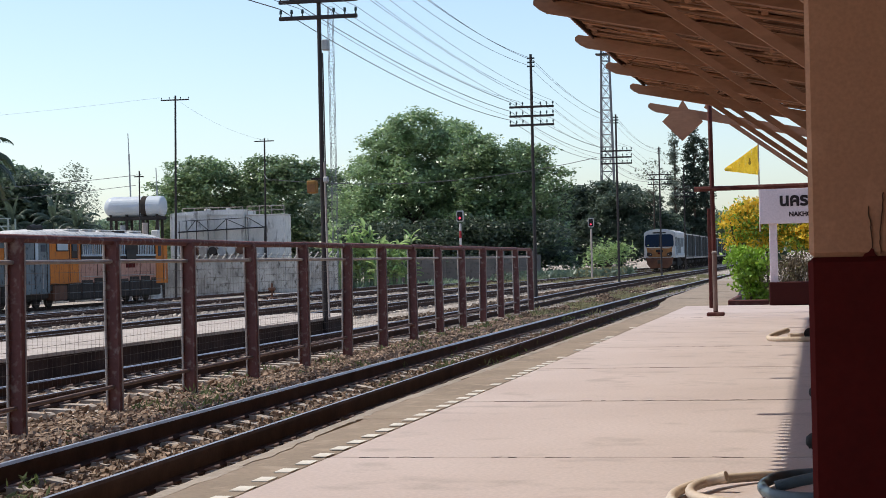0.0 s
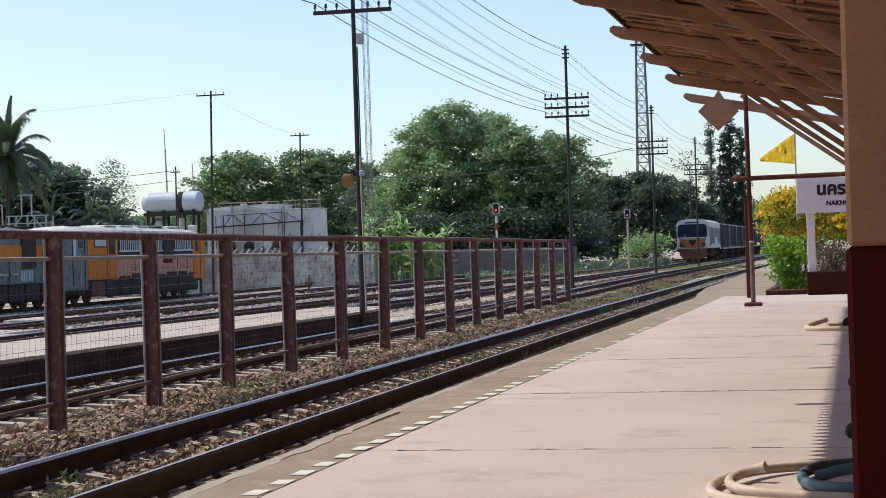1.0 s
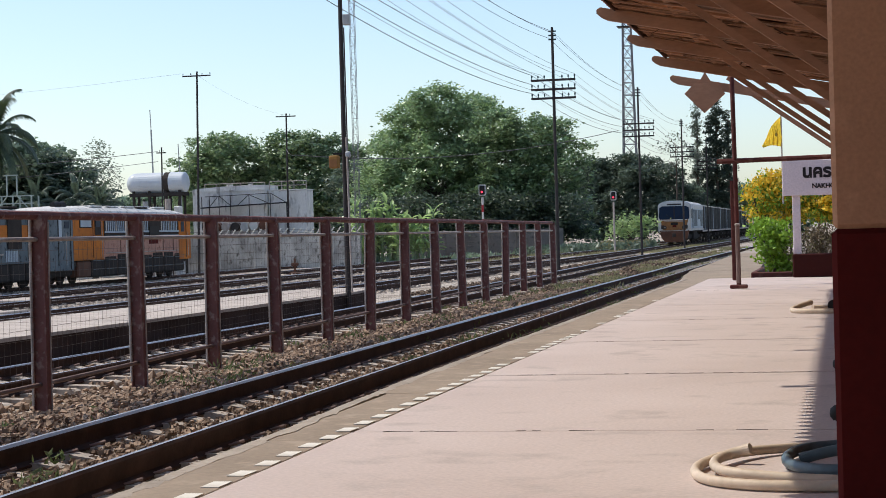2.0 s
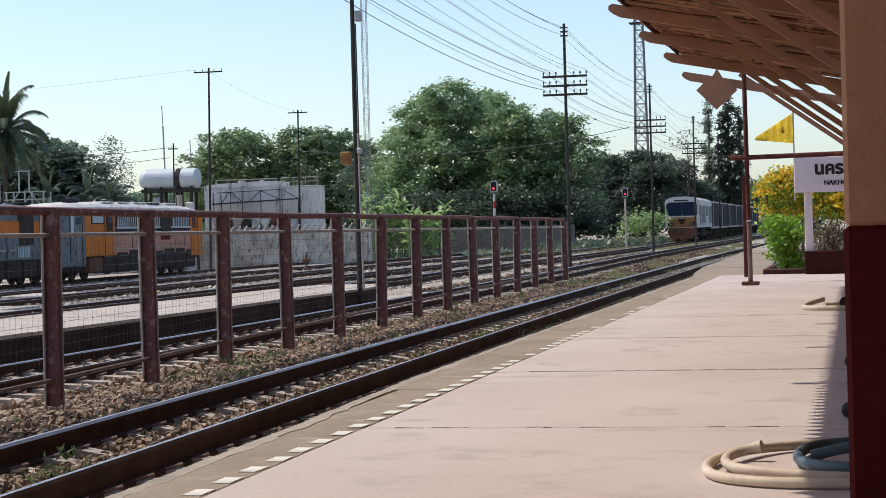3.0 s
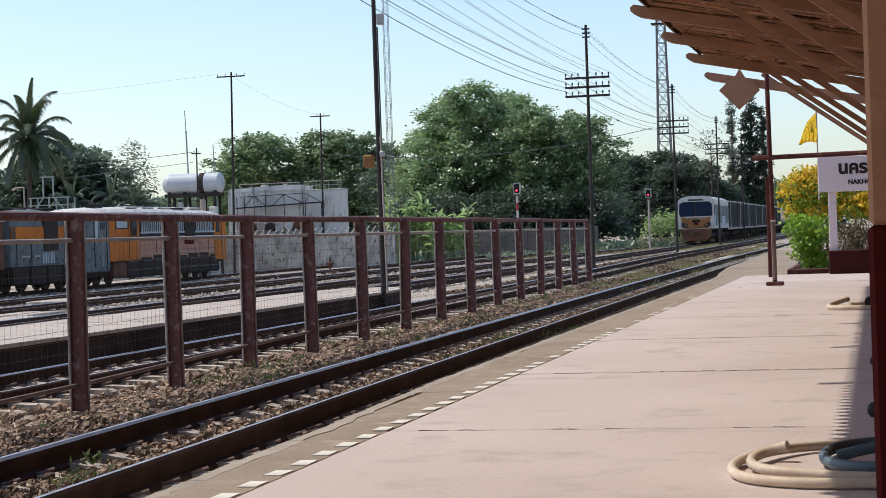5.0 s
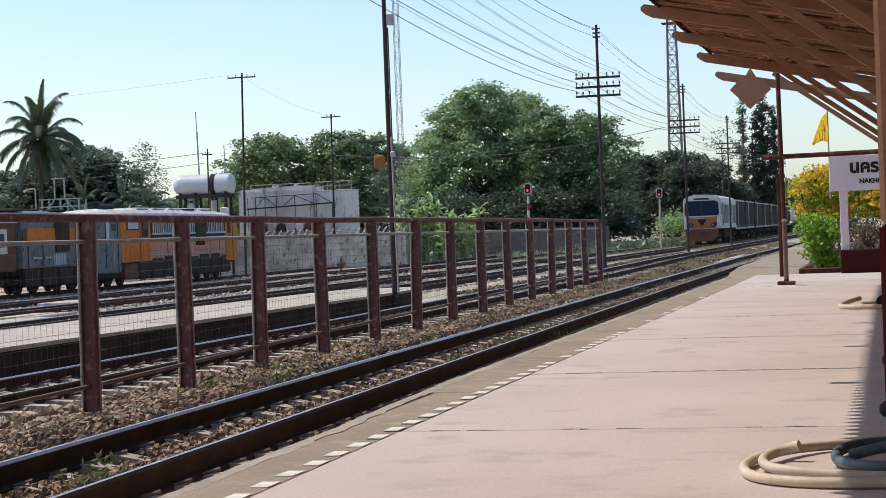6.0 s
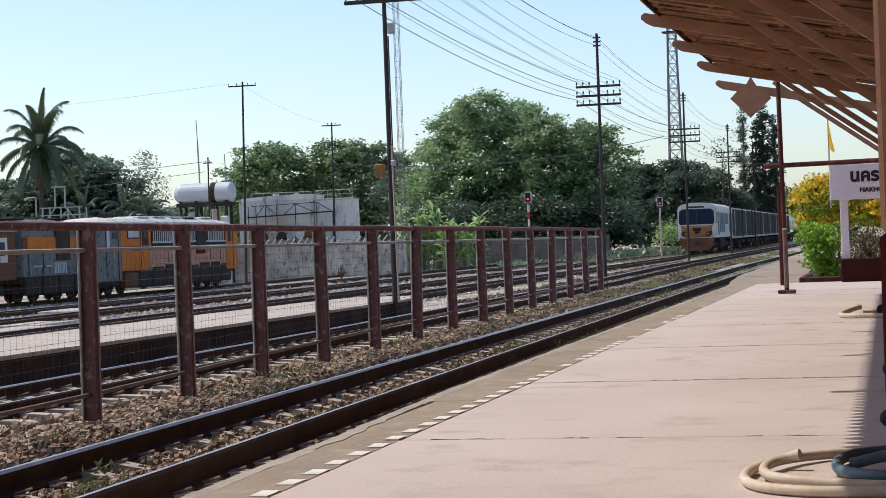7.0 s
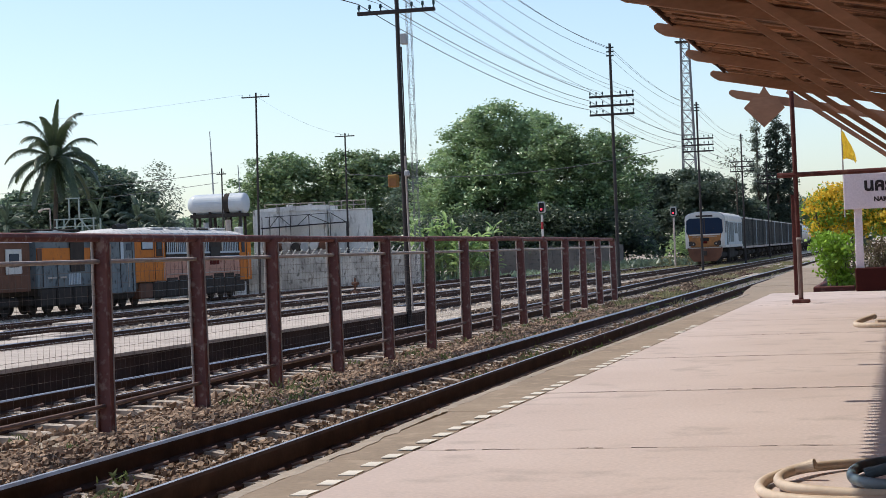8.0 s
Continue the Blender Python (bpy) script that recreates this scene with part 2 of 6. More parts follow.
# ---- mesh helpers ----
def box(bm, x0, x1, y0, y1, z0, z1, bevel=0.0, m=None):
    """A box between two corners, its edges broken by bevel, moved by m."""
    g = bmesh.ops.create_cube(bm, size=1.0)
    vs = g["verts"]
    for v in vs:
        v.co = Vector(((x0 + x1) / 2 + v.co.x * (x1 - x0), (y0 + y1) / 2 + v.co.y * (y1 - y0), (z0 + z1) / 2 + v.co.z * (z1 - z0)))
    if bevel:
        es = list({e for v in vs for e in v.link_edges})
        out = bmesh.ops.bevel(bm, geom=es, offset=bevel, segments=1, affect="EDGES")
        vs = out["verts"] if m else vs
        if m:
            vs = list({v for f in out["faces"] for v in f.verts} | {v for v in vs})
    if m:
        bmesh.ops.transform(bm, matrix=m, verts=[v for v in vs if v.is_valid])
    return bm


def tube(bm, a, b, r, r2=None, seg=8, caps=True):
    """A round bar from a to b."""
    a, b = Vector(a), Vector(b)
    d = b - a
    g = bmesh.ops.create_cone(bm, cap_ends=caps, segments=seg, radius1=r, radius2=r if r2 is None else r2, depth=d.length)
    m = Matrix.Translation((a + b) / 2) @ d.to_track_quat("Z", "Y").to_matrix().to_4x4()
    bmesh.ops.transform(bm, matrix=m, verts=g["verts"])
    return bm


def beam(bm, a, b, w, h):
    """A squared timber from a to b, w wide and h deep."""
    a, b = Vector(a), Vector(b)
    d = b - a
    g = bmesh.ops.create_cube(bm, size=1.0)
    turn = d.to_track_quat("Y", "Z").to_matrix().to_4x4()
    m = Matrix.Translation((a + b) / 2) @ turn @ Matrix.Diagonal((w, d.length, h, 1))
    bmesh.ops.transform(bm, matrix=m, verts=g["verts"])
    return bm


def prism(bm, pts, y0, y1):
    """An outline in x and z drawn out from y0 to y1."""
    n = len(pts)
    va = [bm.verts.new((x, y0, z)) for x, z in pts]
    vb = [bm.verts.new((x, y1, z)) for x, z in pts]
    bm.faces.new(va)
    bm.faces.new(vb[::-1])
    for i in range(n):
        bm.faces.new((va[i], vb[i], vb[(i + 1) % n], va[(i + 1) % n]))
    bmesh.ops.recalc_face_normals(bm, faces=bm.faces)
    return bm


def mesh_of(bm, name, material, smooth=False):
    me = bpy.data.meshes.new(name)
    bm.to_mesh(me)
    bm.free()
    me.materials.append(material)
    if smooth:
        me.polygons.foreach_set("use_smooth", [True] * len(me.polygons))
    return me


def part(name, bm, material, parent, label="", smooth=False):
    ob = new(name, mesh_of(bm, name, material, smooth))
    ob.parent = parent
    if label:
        tagged(ob, label)
    return ob


def piece(name, mesh, parent, loc, rz=0.0):
    ob = new(name, mesh)
    ob.parent = parent
    ob.location, ob.rotation_euler = loc, (0, 0, rz)
    return ob


def thing(name, label, category, loc=(0, 0, 0), rz=0.0, group="", kind=""):
    ob = new(name)
    ob.empty_display_size = 0.2
    ob.location, ob.rotation_euler = loc, (0, 0, rz)
    return tagged(ob, label, category, group, kind)


def B():
    return bmesh.new()


def raw(name, verts, faces, material, parent=None):
    me = bpy.data.meshes.new(name)
    me.from_pydata(verts, [], faces)
    me.materials.append(material)
    ob = new(name, me)
    ob.parent = parent
    return ob


def lerp(table, y):
    return float(np.interp(y, [a for a, _ in table], [b for _, b in table]))


def gz(x):
    """The fall of the yard away from the main line."""
    return -0.022 * min(60.0, max(0.0, -x - 10.0))


# ---- ground ----
def build_ground():
    xs = [-2500, -900, -400, -200, -110, -70, -55, -45, -38, -32, -27, -22, -18, -14, -10, -7.2, -6.7, -3.9, -3.3, -2, 10, 60, 300, 2500]
    ys = [-400, -60, -10, 0, 10, 20, 30, 45, 60, 80, 110, 150, 200, 300, 600, 1500, 4500]
    verts = [(x, y, gz(x) - (0.27 if -7 < x < -3.5 else 0.2)) for y in ys for x in xs]
    w = len(xs)
    faces = [(j * w + i, j * w + i + 1, (j + 1) * w + i + 1, (j + 1) * w + i) for j in range(len(ys) - 1) for i in range(w - 1)]
    tagged(raw("ground", verts, faces, GROUND), "grey-brown gravel railway yard with dry dirt patches", "ground", kind="structure")


build_ground()

# centre lines of the tracks: (y, x)
TRACK_A = [(-20, -5.25), (10, -5.27), (25, -5.40), (45, -5.50), (75, -5.5), (100, -5.3), (140, -4.9), (260, -4.0)]
TRACK_B = [(-20, -9.3), (15, -9.12), (30, -8.95), (58, -9.0), (85, -9.55), (120, -9.4), (170, -9.0), (300, -8.0)]
TRACK_C = [(-20, -14.6), (40, -14.4), (80, -13.9), (127, -13.35), (163, -13.69), (300, -14.7)]
TRACK_D = [(-20, -18.6), (60, -18.6), (120, -18.4), (180, -16.0), (300, -15.0)]
TRACK_E = [(-20, -24.5), (60, -24.5), (140, -24.0), (220, -19.0)]
TRACK_F = [(-20, -39.4), (150, -39.4)]
TRACK_G = [(-20, -30.5), (150, -30.5)]
HALF = 0.575


def rail_mesh(name, table, off, y0, y1, step=3.0, deep=1.0):
    """One rail: a head, a thin web and a foot, drawn along the track; the running top is bright steel."""
    prof = [(-.07, -.15), (-.07, -.135), (-.012, -.115), (-.012, -.04), (-.034, -.036), (-.034, -.016), (-.018, 0), (.018, 0), (.034, -.016), (.034, -.036), (.012, -.04), (.012, -.115), (.07, -.135), (.07, -.15)]
    n, ys = len(prof), np.arange(y0, y1 + 0.01, step)
    verts, faces, mats = [], [], []
    for y in ys:
        x = lerp(table, y) + off
        verts += [(x + a, float(y), gz(lerp(table, y)) + b * deep) for a, b in prof]
    for j in range(len(ys) - 1):
        for i in range(n):
            k = (i + 1) % n
            faces.append((j * n + i, j * n + k, (j + 1) * n + k, (j + 1) * n + i))
            mats.append(1 if i in ((6, 7) if off < 0 else (5, 6)) else 0)
    me = bpy.data.meshes.new(name)
    me.from_pydata(verts, [], faces)
    me.materials.append(RUST)
    me.materials.append(STEEL)
    me.polygons.foreach_set("material_index", mats)
    return me


def sleeper_mesh():
    """A dished concrete sleeper: high rail seats, a lower waist."""
    bm = B()
    prof = [(-1.02, -.02), (-.98, 0.0), (-.72, 0.012), (-.45, 0.012), (-.22, -.03), (.22, -.03), (.45, 0.012), (.72, 0.012), (.98, 0.0), (1.02, -.02), (1.02, -.2), (-1.02, -.2)]
    prism(bm, prof, -0.09, 0.09)
    return mesh_of(bm, "sleeper", SLEEPER)


SLEEPER_MESH = sleeper_mesh()


def build_track(name, table, y0, y1, pieces_to, label, spacing=0.545, deep=1.0):
    tr = thing(name, label, "railway track", kind="structure")
    for off in (-HALF, HALF):
        ob = new("rail", rail_mesh("rail", table, off, y0, y1, deep=deep))
        ob.parent = tr
    rnd = random.Random(name)
    clips = B()
    y, far = max(y0, 6.0), []
    while y < y1:
        x = lerp(table, y)
        if y < pieces_to:
            piece("sleeper", SLEEPER_MESH, tr, (x + rnd.uniform(-.02, .02), y, gz(x) - 0.002 - 0.14 * deep + rnd.uniform(-.012, .006)), rnd.uniform(-.012, .012))
            if y < 40:
                for off in (-HALF - .1, -HALF + .1, HALF - .1, HALF + .1):
                    tube(clips, (x + off - .05, y - .05, gz(x) - .15 * deep + .02), (x + off + .05, y + .03, gz(x) - .15 * deep + .05), 0.014, seg=5)
        else:
            far.append((x, y))
        y += spacing
    if len(clips.verts):
        tagged(part("rail_clips", clips, FENCEPIPE, tr), kind="stuff")
    else:
        clips.free()
    if far:
        verts, faces = [], []
        for x, y in far:
            k, z = len(verts), gz(x) - 0.01 - 0.15 * deep
            for dx in (-1.0, 1.0):
                for dy in (-.11, .11):
                    for dz in (-.15, 0):
                        verts.append((x + dx, y + dy, z + dz))
            faces += [(k + 1, k + 5, k + 7, k + 3), (k, k + 1, k + 3, k + 2), (k + 4, k + 6, k + 7, k + 5), (k, k + 4, k + 5, k + 1), (k + 2, k + 3, k + 7, k + 6)]
        tagged(raw("far_sleepers", verts, faces, SLEEPER, tr), kind="stuff")
    return tr


# ---- platforms ----
def build_platform():
    pf = thing("platform", "pink concrete station platform with a worn grey edge strip", "platform", kind="structure")
    bm = B()
    box(bm, -3.22, 14, -14, 41.0, -0.5, 0.238)
    part("platform_base", bm, JOINT, pf)
    rnd = random.Random(5)
    y = -14.0
    joints = [-14, -10, -6.0, -1.8, 2.3, 6.45, 10.62, 14.75, 19.0, 23.2, 27.4, 31.6, 35.6, 38.4, 41.0]
    for a, b in zip(joints, joints[1:]):
        bm = B()
        box(bm, -2.882, 14, a + 0.025, b - 0.025, 0.10, 0.25 + rnd.uniform(-.001, .002), 0.004)
        part("slab", bm, PINK, pf)
    y = -14.0
    while y < 41:
        ln = rnd.uniform(2.6, 4.6)
        bm = B()
        box(bm, lerp([(-14, -3.25), (8, -3.23), (11, -3.26), (14, -3.35), (20, -3.37), (43, -3.35)], y + ln / 2) - .04, -2.895, y + .006, min(41, y + ln) - .006, 0.1, 0.247 + rnd.uniform(-.003, .001), 0.008)
        part("edge_slab", bm, EDGE, pf)
        y += ln
    edge_x = lambda yy: lerp([(-14, -3.36), (8, -3.34), (11, -3.37), (14, -3.46), (20, -3.48), (43, -3.46)], yy)
    # broken pale nosing with a ragged inner edge
    y = -14.0
    while y < 41:
        ln = min(rnd.uniform(0.5, 1.7), 41 - y)
        bm = B()
        n = 6
        outer = [(edge_x(y + ln * k / n) + rnd.uniform(-.012, .008), y + ln * k / n) for k in range(n + 1)]
        inner = [(edge_x(y + ln * k / n) + rnd.uniform(.065, .115), y + ln * k / n) for k in range(n + 1)]
        top = 0.2482 + rnd.uniform(0, .0012)
        ov, iv = [bm.verts.new((a, b, top)) for a, b in outer], [bm.verts.new((a, b, top)) for a, b in inner]
        ol, il = [bm.verts.new((a, b, -.1)) for a, b in outer], [bm.verts.new((a, b, -.1)) for a, b in inner]
        for k in range(n):
            bm.faces.new((ov[k], iv[k], iv[k + 1], ov[k + 1]))
            bm.faces.new((ov[k], ov[k + 1], ol[k + 1], ol[k]))
            bm.faces.new((iv[k], il[k], il[k + 1], iv[k + 1]))
        for k in (0, n):
            bm.faces.new((ov[k], ol[k], il[k], iv[k]))
        bmesh.ops.recalc_face_normals(bm, faces=bm.faces)
        part("nosing", bm, NOSING, pf)
        y += ln + 0.004
    # hairline cracks across the slabs
    for yc, xa, xb in ((10.64, -2.7, -2.3), (10.64, -1.9, -1.5), (10.64, -.9, -.2), (14.78, -2.75, -2.2), (14.78, -1.9, -.3), (19.02, -2.6, -1.4), (23.22, -1.9, -.6), (20.8, -2.2, -1.7), (29.6, -2.4, -1.6), (33.6, -2.6, -1.5)):
        bm = B()
        x, yv = xa, yc
        while x < xb:
            nx, ny = x + rnd.uniform(.03, .09), yc + rnd.uniform(-.022, .022)
            if rnd.random() > .4:
                beam(bm, (x, yv, 0.2508), (nx, ny, 0.2508), rnd.uniform(.004, .013), .002)
            x, yv = nx, ny
        part("crack", bm, JOINT, pf)
    # painted dashes along the edge line
    dash = B()
    box(dash, -.046, .046, -.096, .096, -.003, 0.0012)
    dm = mesh_of(dash, "painted_dash", WHITEPAINT)
    y = 6.782
    while y < 32:
        if y < 15 or rnd.random() > (0.1 if y < 20 else .35 if y < 26.5 else .8):
            piece("painted_dash", dm, pf, (lerp([(8, -2.955), (20, -2.93), (32, -2.93)], y) + rnd.uniform(-.006, .006), y, 0.2515), rnd.uniform(-.05, .05))
        y += 0.398
    # the older grey platform beyond
    old = thing("old_platform", "low grey concrete platform extension with dirty joints", "platform", kind="structure")
    left = [(41, -3.5), (45, -3.78), (50, -4.02), (80, -4.36), (120, -4.4)]
    right = [(41, -1.9), (44, -2.0), (58, -2.4), (81, -3.3), (120, -3.6)]
    y = 41.05
    while y < 112:
        bm = B()
        ye = y + 4.05
        zt = 0.215 + rnd.uniform(-.006, .006)
        pts = [(lerp(left, y) + rnd.uniform(-.03, .03), y), (lerp(left, ye) + rnd.uniform(-.03, .03), ye), (lerp(right, ye), ye), (lerp(right, y), y)]
        lo = [bm.verts.new((a, b, -.5)) for a, b in pts]
        hi = [bm.verts.new((a, b, zt)) for a, b in pts]
        bm.faces.new(hi)
        for i in range(4):
            bm.faces.new((lo[i], lo[(i + 1) % 4], hi[(i + 1) % 4], hi[i]))
        bmesh.ops.recalc_face_normals(bm, faces=bm.faces)
        part("slab", bm, EDGE if rnd.random() < .6 else NOSING, old)
        y = ye + .06
    # garden soil behind the sign
    bm = B()
    box(bm, -1.88, 14, 41.03, 160, -0.5, 0.19)
    tagged(part("garden_soil", bm, JOINT, None), "bare garden soil beside the platform", "ground", kind="structure")


def build_island():
    isl = thing("island_platform", "low grey concrete island platform between the tracks", "platform", kind="structure")
    near = [(-20, -10.6), (10, -10.6), (20, -10.42), (33, -10.05), (38.5, -9.95), (40.5, -10.3)]
    far = [(-20, -13.1), (25, -12.9), (38, -12.2), (40.5, -11.8)]
    rnd = random.Random(8)
    ys = [-20, -10, 0, 5, 10, 14, 18, 22, 26, 30, 34, 37.5, 40.2]
    for a, b in zip(ys, ys[1:]):
        bm = B()
        pts = [(lerp(near, a), a + .008), (lerp(far, a), a + .008), (lerp(far, b), b - .008), (lerp(near, b), b - .008)]
        zt = 0.25 + rnd.uniform(-.003, .003)
        lo = [bm.verts.new((x, y, .2)) for x, y in pts]
        hi = [bm.verts.new((x, y, zt)) for x, y in pts]
        bm.faces.new(hi)
        for i in range(4):
            bm.faces.new((lo[i], lo[(i + 1) % 4], hi[(i + 1) % 4], hi[i]))
        bmesh.ops.recalc_face_normals(bm, faces=bm.faces)
        part("slab", bm, ISLAND, isl)
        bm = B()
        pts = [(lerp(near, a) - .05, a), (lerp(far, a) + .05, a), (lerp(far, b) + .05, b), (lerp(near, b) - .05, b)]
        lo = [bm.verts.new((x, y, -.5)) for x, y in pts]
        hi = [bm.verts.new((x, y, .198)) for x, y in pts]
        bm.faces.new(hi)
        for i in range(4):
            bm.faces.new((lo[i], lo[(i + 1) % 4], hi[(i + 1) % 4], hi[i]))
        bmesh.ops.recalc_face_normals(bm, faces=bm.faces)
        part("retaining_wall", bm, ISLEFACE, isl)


build_platform()
build_island()


# ---- station canopy and building edge ----
TRUSS_Y = [36.4, 32.85, 29.05, 25.3, 21.5, 17.7, 13.9, 10.1, 6.3, 2.5, -1.3, -5.1]


def raf(x):
    """Height of the rafters' top; the canopy falls towards the building."""
    return 4.46 - 0.2 * (x + 3.21)


def build_canopy():
    cn = thing("platform_canopy", "brown timber platform canopy with rough boards and tiles", "canopy", kind="structure")
    for i, y in enumerate(TRUSS_Y):
        bm = B()
        d = 0.07
        x0, x1 = -3.21, 1.4
        drop = 0.07 if i == 0 else 0.0
        pts = [(x0 + .05, raf(x0) - .005), (x1, raf(x1)), (x1, raf(x1) - .17), (x0 + .14, raf(x0 + .14) - .155), (x0 + .05, raf(x0) - .135), (x0, raf(x0) - .09), (x0, raf(x0) - .04)]
        prism(bm, [(a, b - drop) for a, b in pts], y - d, y + d)
        part("rafter", bm, TIMBER, cn)
        bm = B()
        beam(bm, (-2.1, y, raf(-1.88) + .1), (0.32, y, raf(-1.88) + .1 - 2.42 * .725), 0.08, 0.085)
        part("knee_brace", bm, TIMBER, cn)
    # purlins, with the fascia at the eave
    for x in (-2.86, -2.1, -1.3, -0.5, 0.3, 1.1):
        bm = B()
        beam(bm, (x, -6, raf(x) + .075), (x, 33.2, raf(x) + .075), 0.07, 0.09)
        part("purlin", bm, PLANK, cn)
    bm = B()
    tagged(part("end_tie", beam(bm, (-3.0, 34.9, raf(-3.0) + .03), (1.2, 34.9, raf(1.2) + .03), .06, .08), TIMBER, cn))
    # rough boards under the tiles: one ceiling, many boards
    rnd = random.Random(3)
    bm = B()
    y = -6.0
    while y < 33.3:
        w = rnd.uniform(0.1, 0.34)
        x = -2.93 + rnd.uniform(-.02, .02)
        while x < 1.6:
            ln = rnd.uniform(0.9, 2.4)
            z0 = raf(x) + 0.092 - rnd.uniform(0, .075)
            z1 = raf(min(1.6, x + ln)) + 0.092 - rnd.uniform(0, .075)
            beam(bm, (x, y + w / 2, z0), (min(1.6, x + ln) - .02, y + w / 2, z1), w * .96, 0.02 + rnd.uniform(0, .02))
            x += ln
        y += w
    tagged(part("ceiling_boards", bm, PLANK, cn), kind="stuff")
    # barrel tiles: a scalloped sheet
    verts, faces, n = [], [], 0
    ys = np.arange(-6.0, 33.41, 0.2 / 8)
    for y in ys:
        h = 0.03 * abs(math.sin(math.pi * y / 0.2))
        reach = -3.07 - 0.13 * math.sin(math.pi * y / 0.2) ** 2
        for x in (reach, 1.7):
            verts += [(x, float(y), raf(x) + .135 + h), (x, float(y), raf(x) + .115 + h)]
    for j in range(len(ys) - 1):
        a, b = j * 4, j * 4 + 4
        faces += [(a, b, b + 2, a + 2), (a + 1, a + 3, b + 3, b + 1), (a, a + 1, b + 1, b)]
    raw("roof_tiles", verts, faces, TILE, cn)
    # dark eave board behind the rafter ends, in lengths
    for a, b in zip(TRUSS_Y[1:], TRUSS_Y[2:]):
        bm = B()
        box(bm, -2.97, -2.945, b + .01, a - .01, raf(-2.97) - .02, raf(-2.97) + .08, .004)
        part("eave_board", bm, EAVE, cn)
    # loose splinters and battens hanging from the boards
    bm = B()
    for k in range(150):
        x, y = rnd.uniform(-2.8, 1.2), rnd.uniform(5, 33)
        ln = rnd.uniform(.12, .5)
        beam(bm, (x, y, raf(x) + .03), (x + ln * rnd.uniform(-.6, 1), y + ln * rnd.uniform(-.7, .7), raf(x) + .03 - rnd.uniform(0, .1)), rnd.uniform(.012, .03), .008)
    tagged(part("splinters", bm, PLANK, cn), kind="stuff")
    # columns along the building
    for i, y in enumerate([7.45, 11.3, 15.1, 18.9, 22.7, 26.5, 30.3, 34.1]):
        col = thing("column", "square tan column with a maroon painted lower half", "column", (0, 0, 0), group="canopy columns", kind="structure")
        xl, hw = (-0.033 if i == 0 else 0.01), 0.23
        bm = B()
        box(bm, xl, xl + 2 * hw, y - hw, y + hw, 1.392, 4.0, 0.018)
        part("column_shaft", bm, TANWALL, col)
        bm = B()
        box(bm, xl - .006, xl + 2 * hw + .006, y - hw - .006, y + hw + .006, 0.25, 1.392, 0.02)
        part("painted_dado", bm, DADO, col)
        if i:
            bm = B()
            tube(bm, (xl - .09, y - .24, .29), (xl + .02, y - .24, .29), 0.035, seg=12)
            g = bmesh.ops.create_icosphere(bm, subdivisions=2, radius=0.05)
            bmesh.ops.translate(bm, vec=(xl - .06, y - .24, .3), verts=g["verts"])
            tagged(part("drain_elbow", bm, BLACK, None, smooth=True), "black rubber drain elbow at a column foot", "drain pipe", "drain elbows")
    # the station building's wall behind the columns
    bm = B()
    box(bm, 3.6, 3.9, -14, 38, 0.25, 3.45)
    tagged(part("wall_station", bm, TANWALL, None), "tan painted station building wall", "wall", kind="structure")
    bm = B()
    box(bm, 1.7, 9, -14, 38, 3.5, 3.6)
    tagged(part("ceiling", bm, PLANK, None), "brown boarded ceiling of the station hall", "ceiling", kind="structure")
    # hanging diamond board at the canopy's end
    dia = thing("hanging_board", "plain tan diamond-shaped board hanging under the canopy end", "sign board")
    bm = B()
    pts = [(-2.93, 4.0), (-2.73, 4.2), (-2.29, 4.19), (-2.14, 3.975), (-2.55, 3.61)]
    prism(bm, pts, 36.22, 36.27)
    part("board", bm, TIMBER, dia)
    bm = B()
    prism(bm, [(-2.66, 4.2), (-2.53, 4.42), (-2.40, 4.2)], 36.3, 36.36)
    part("bracket", bm, TIMBER, dia)


build_canopy()


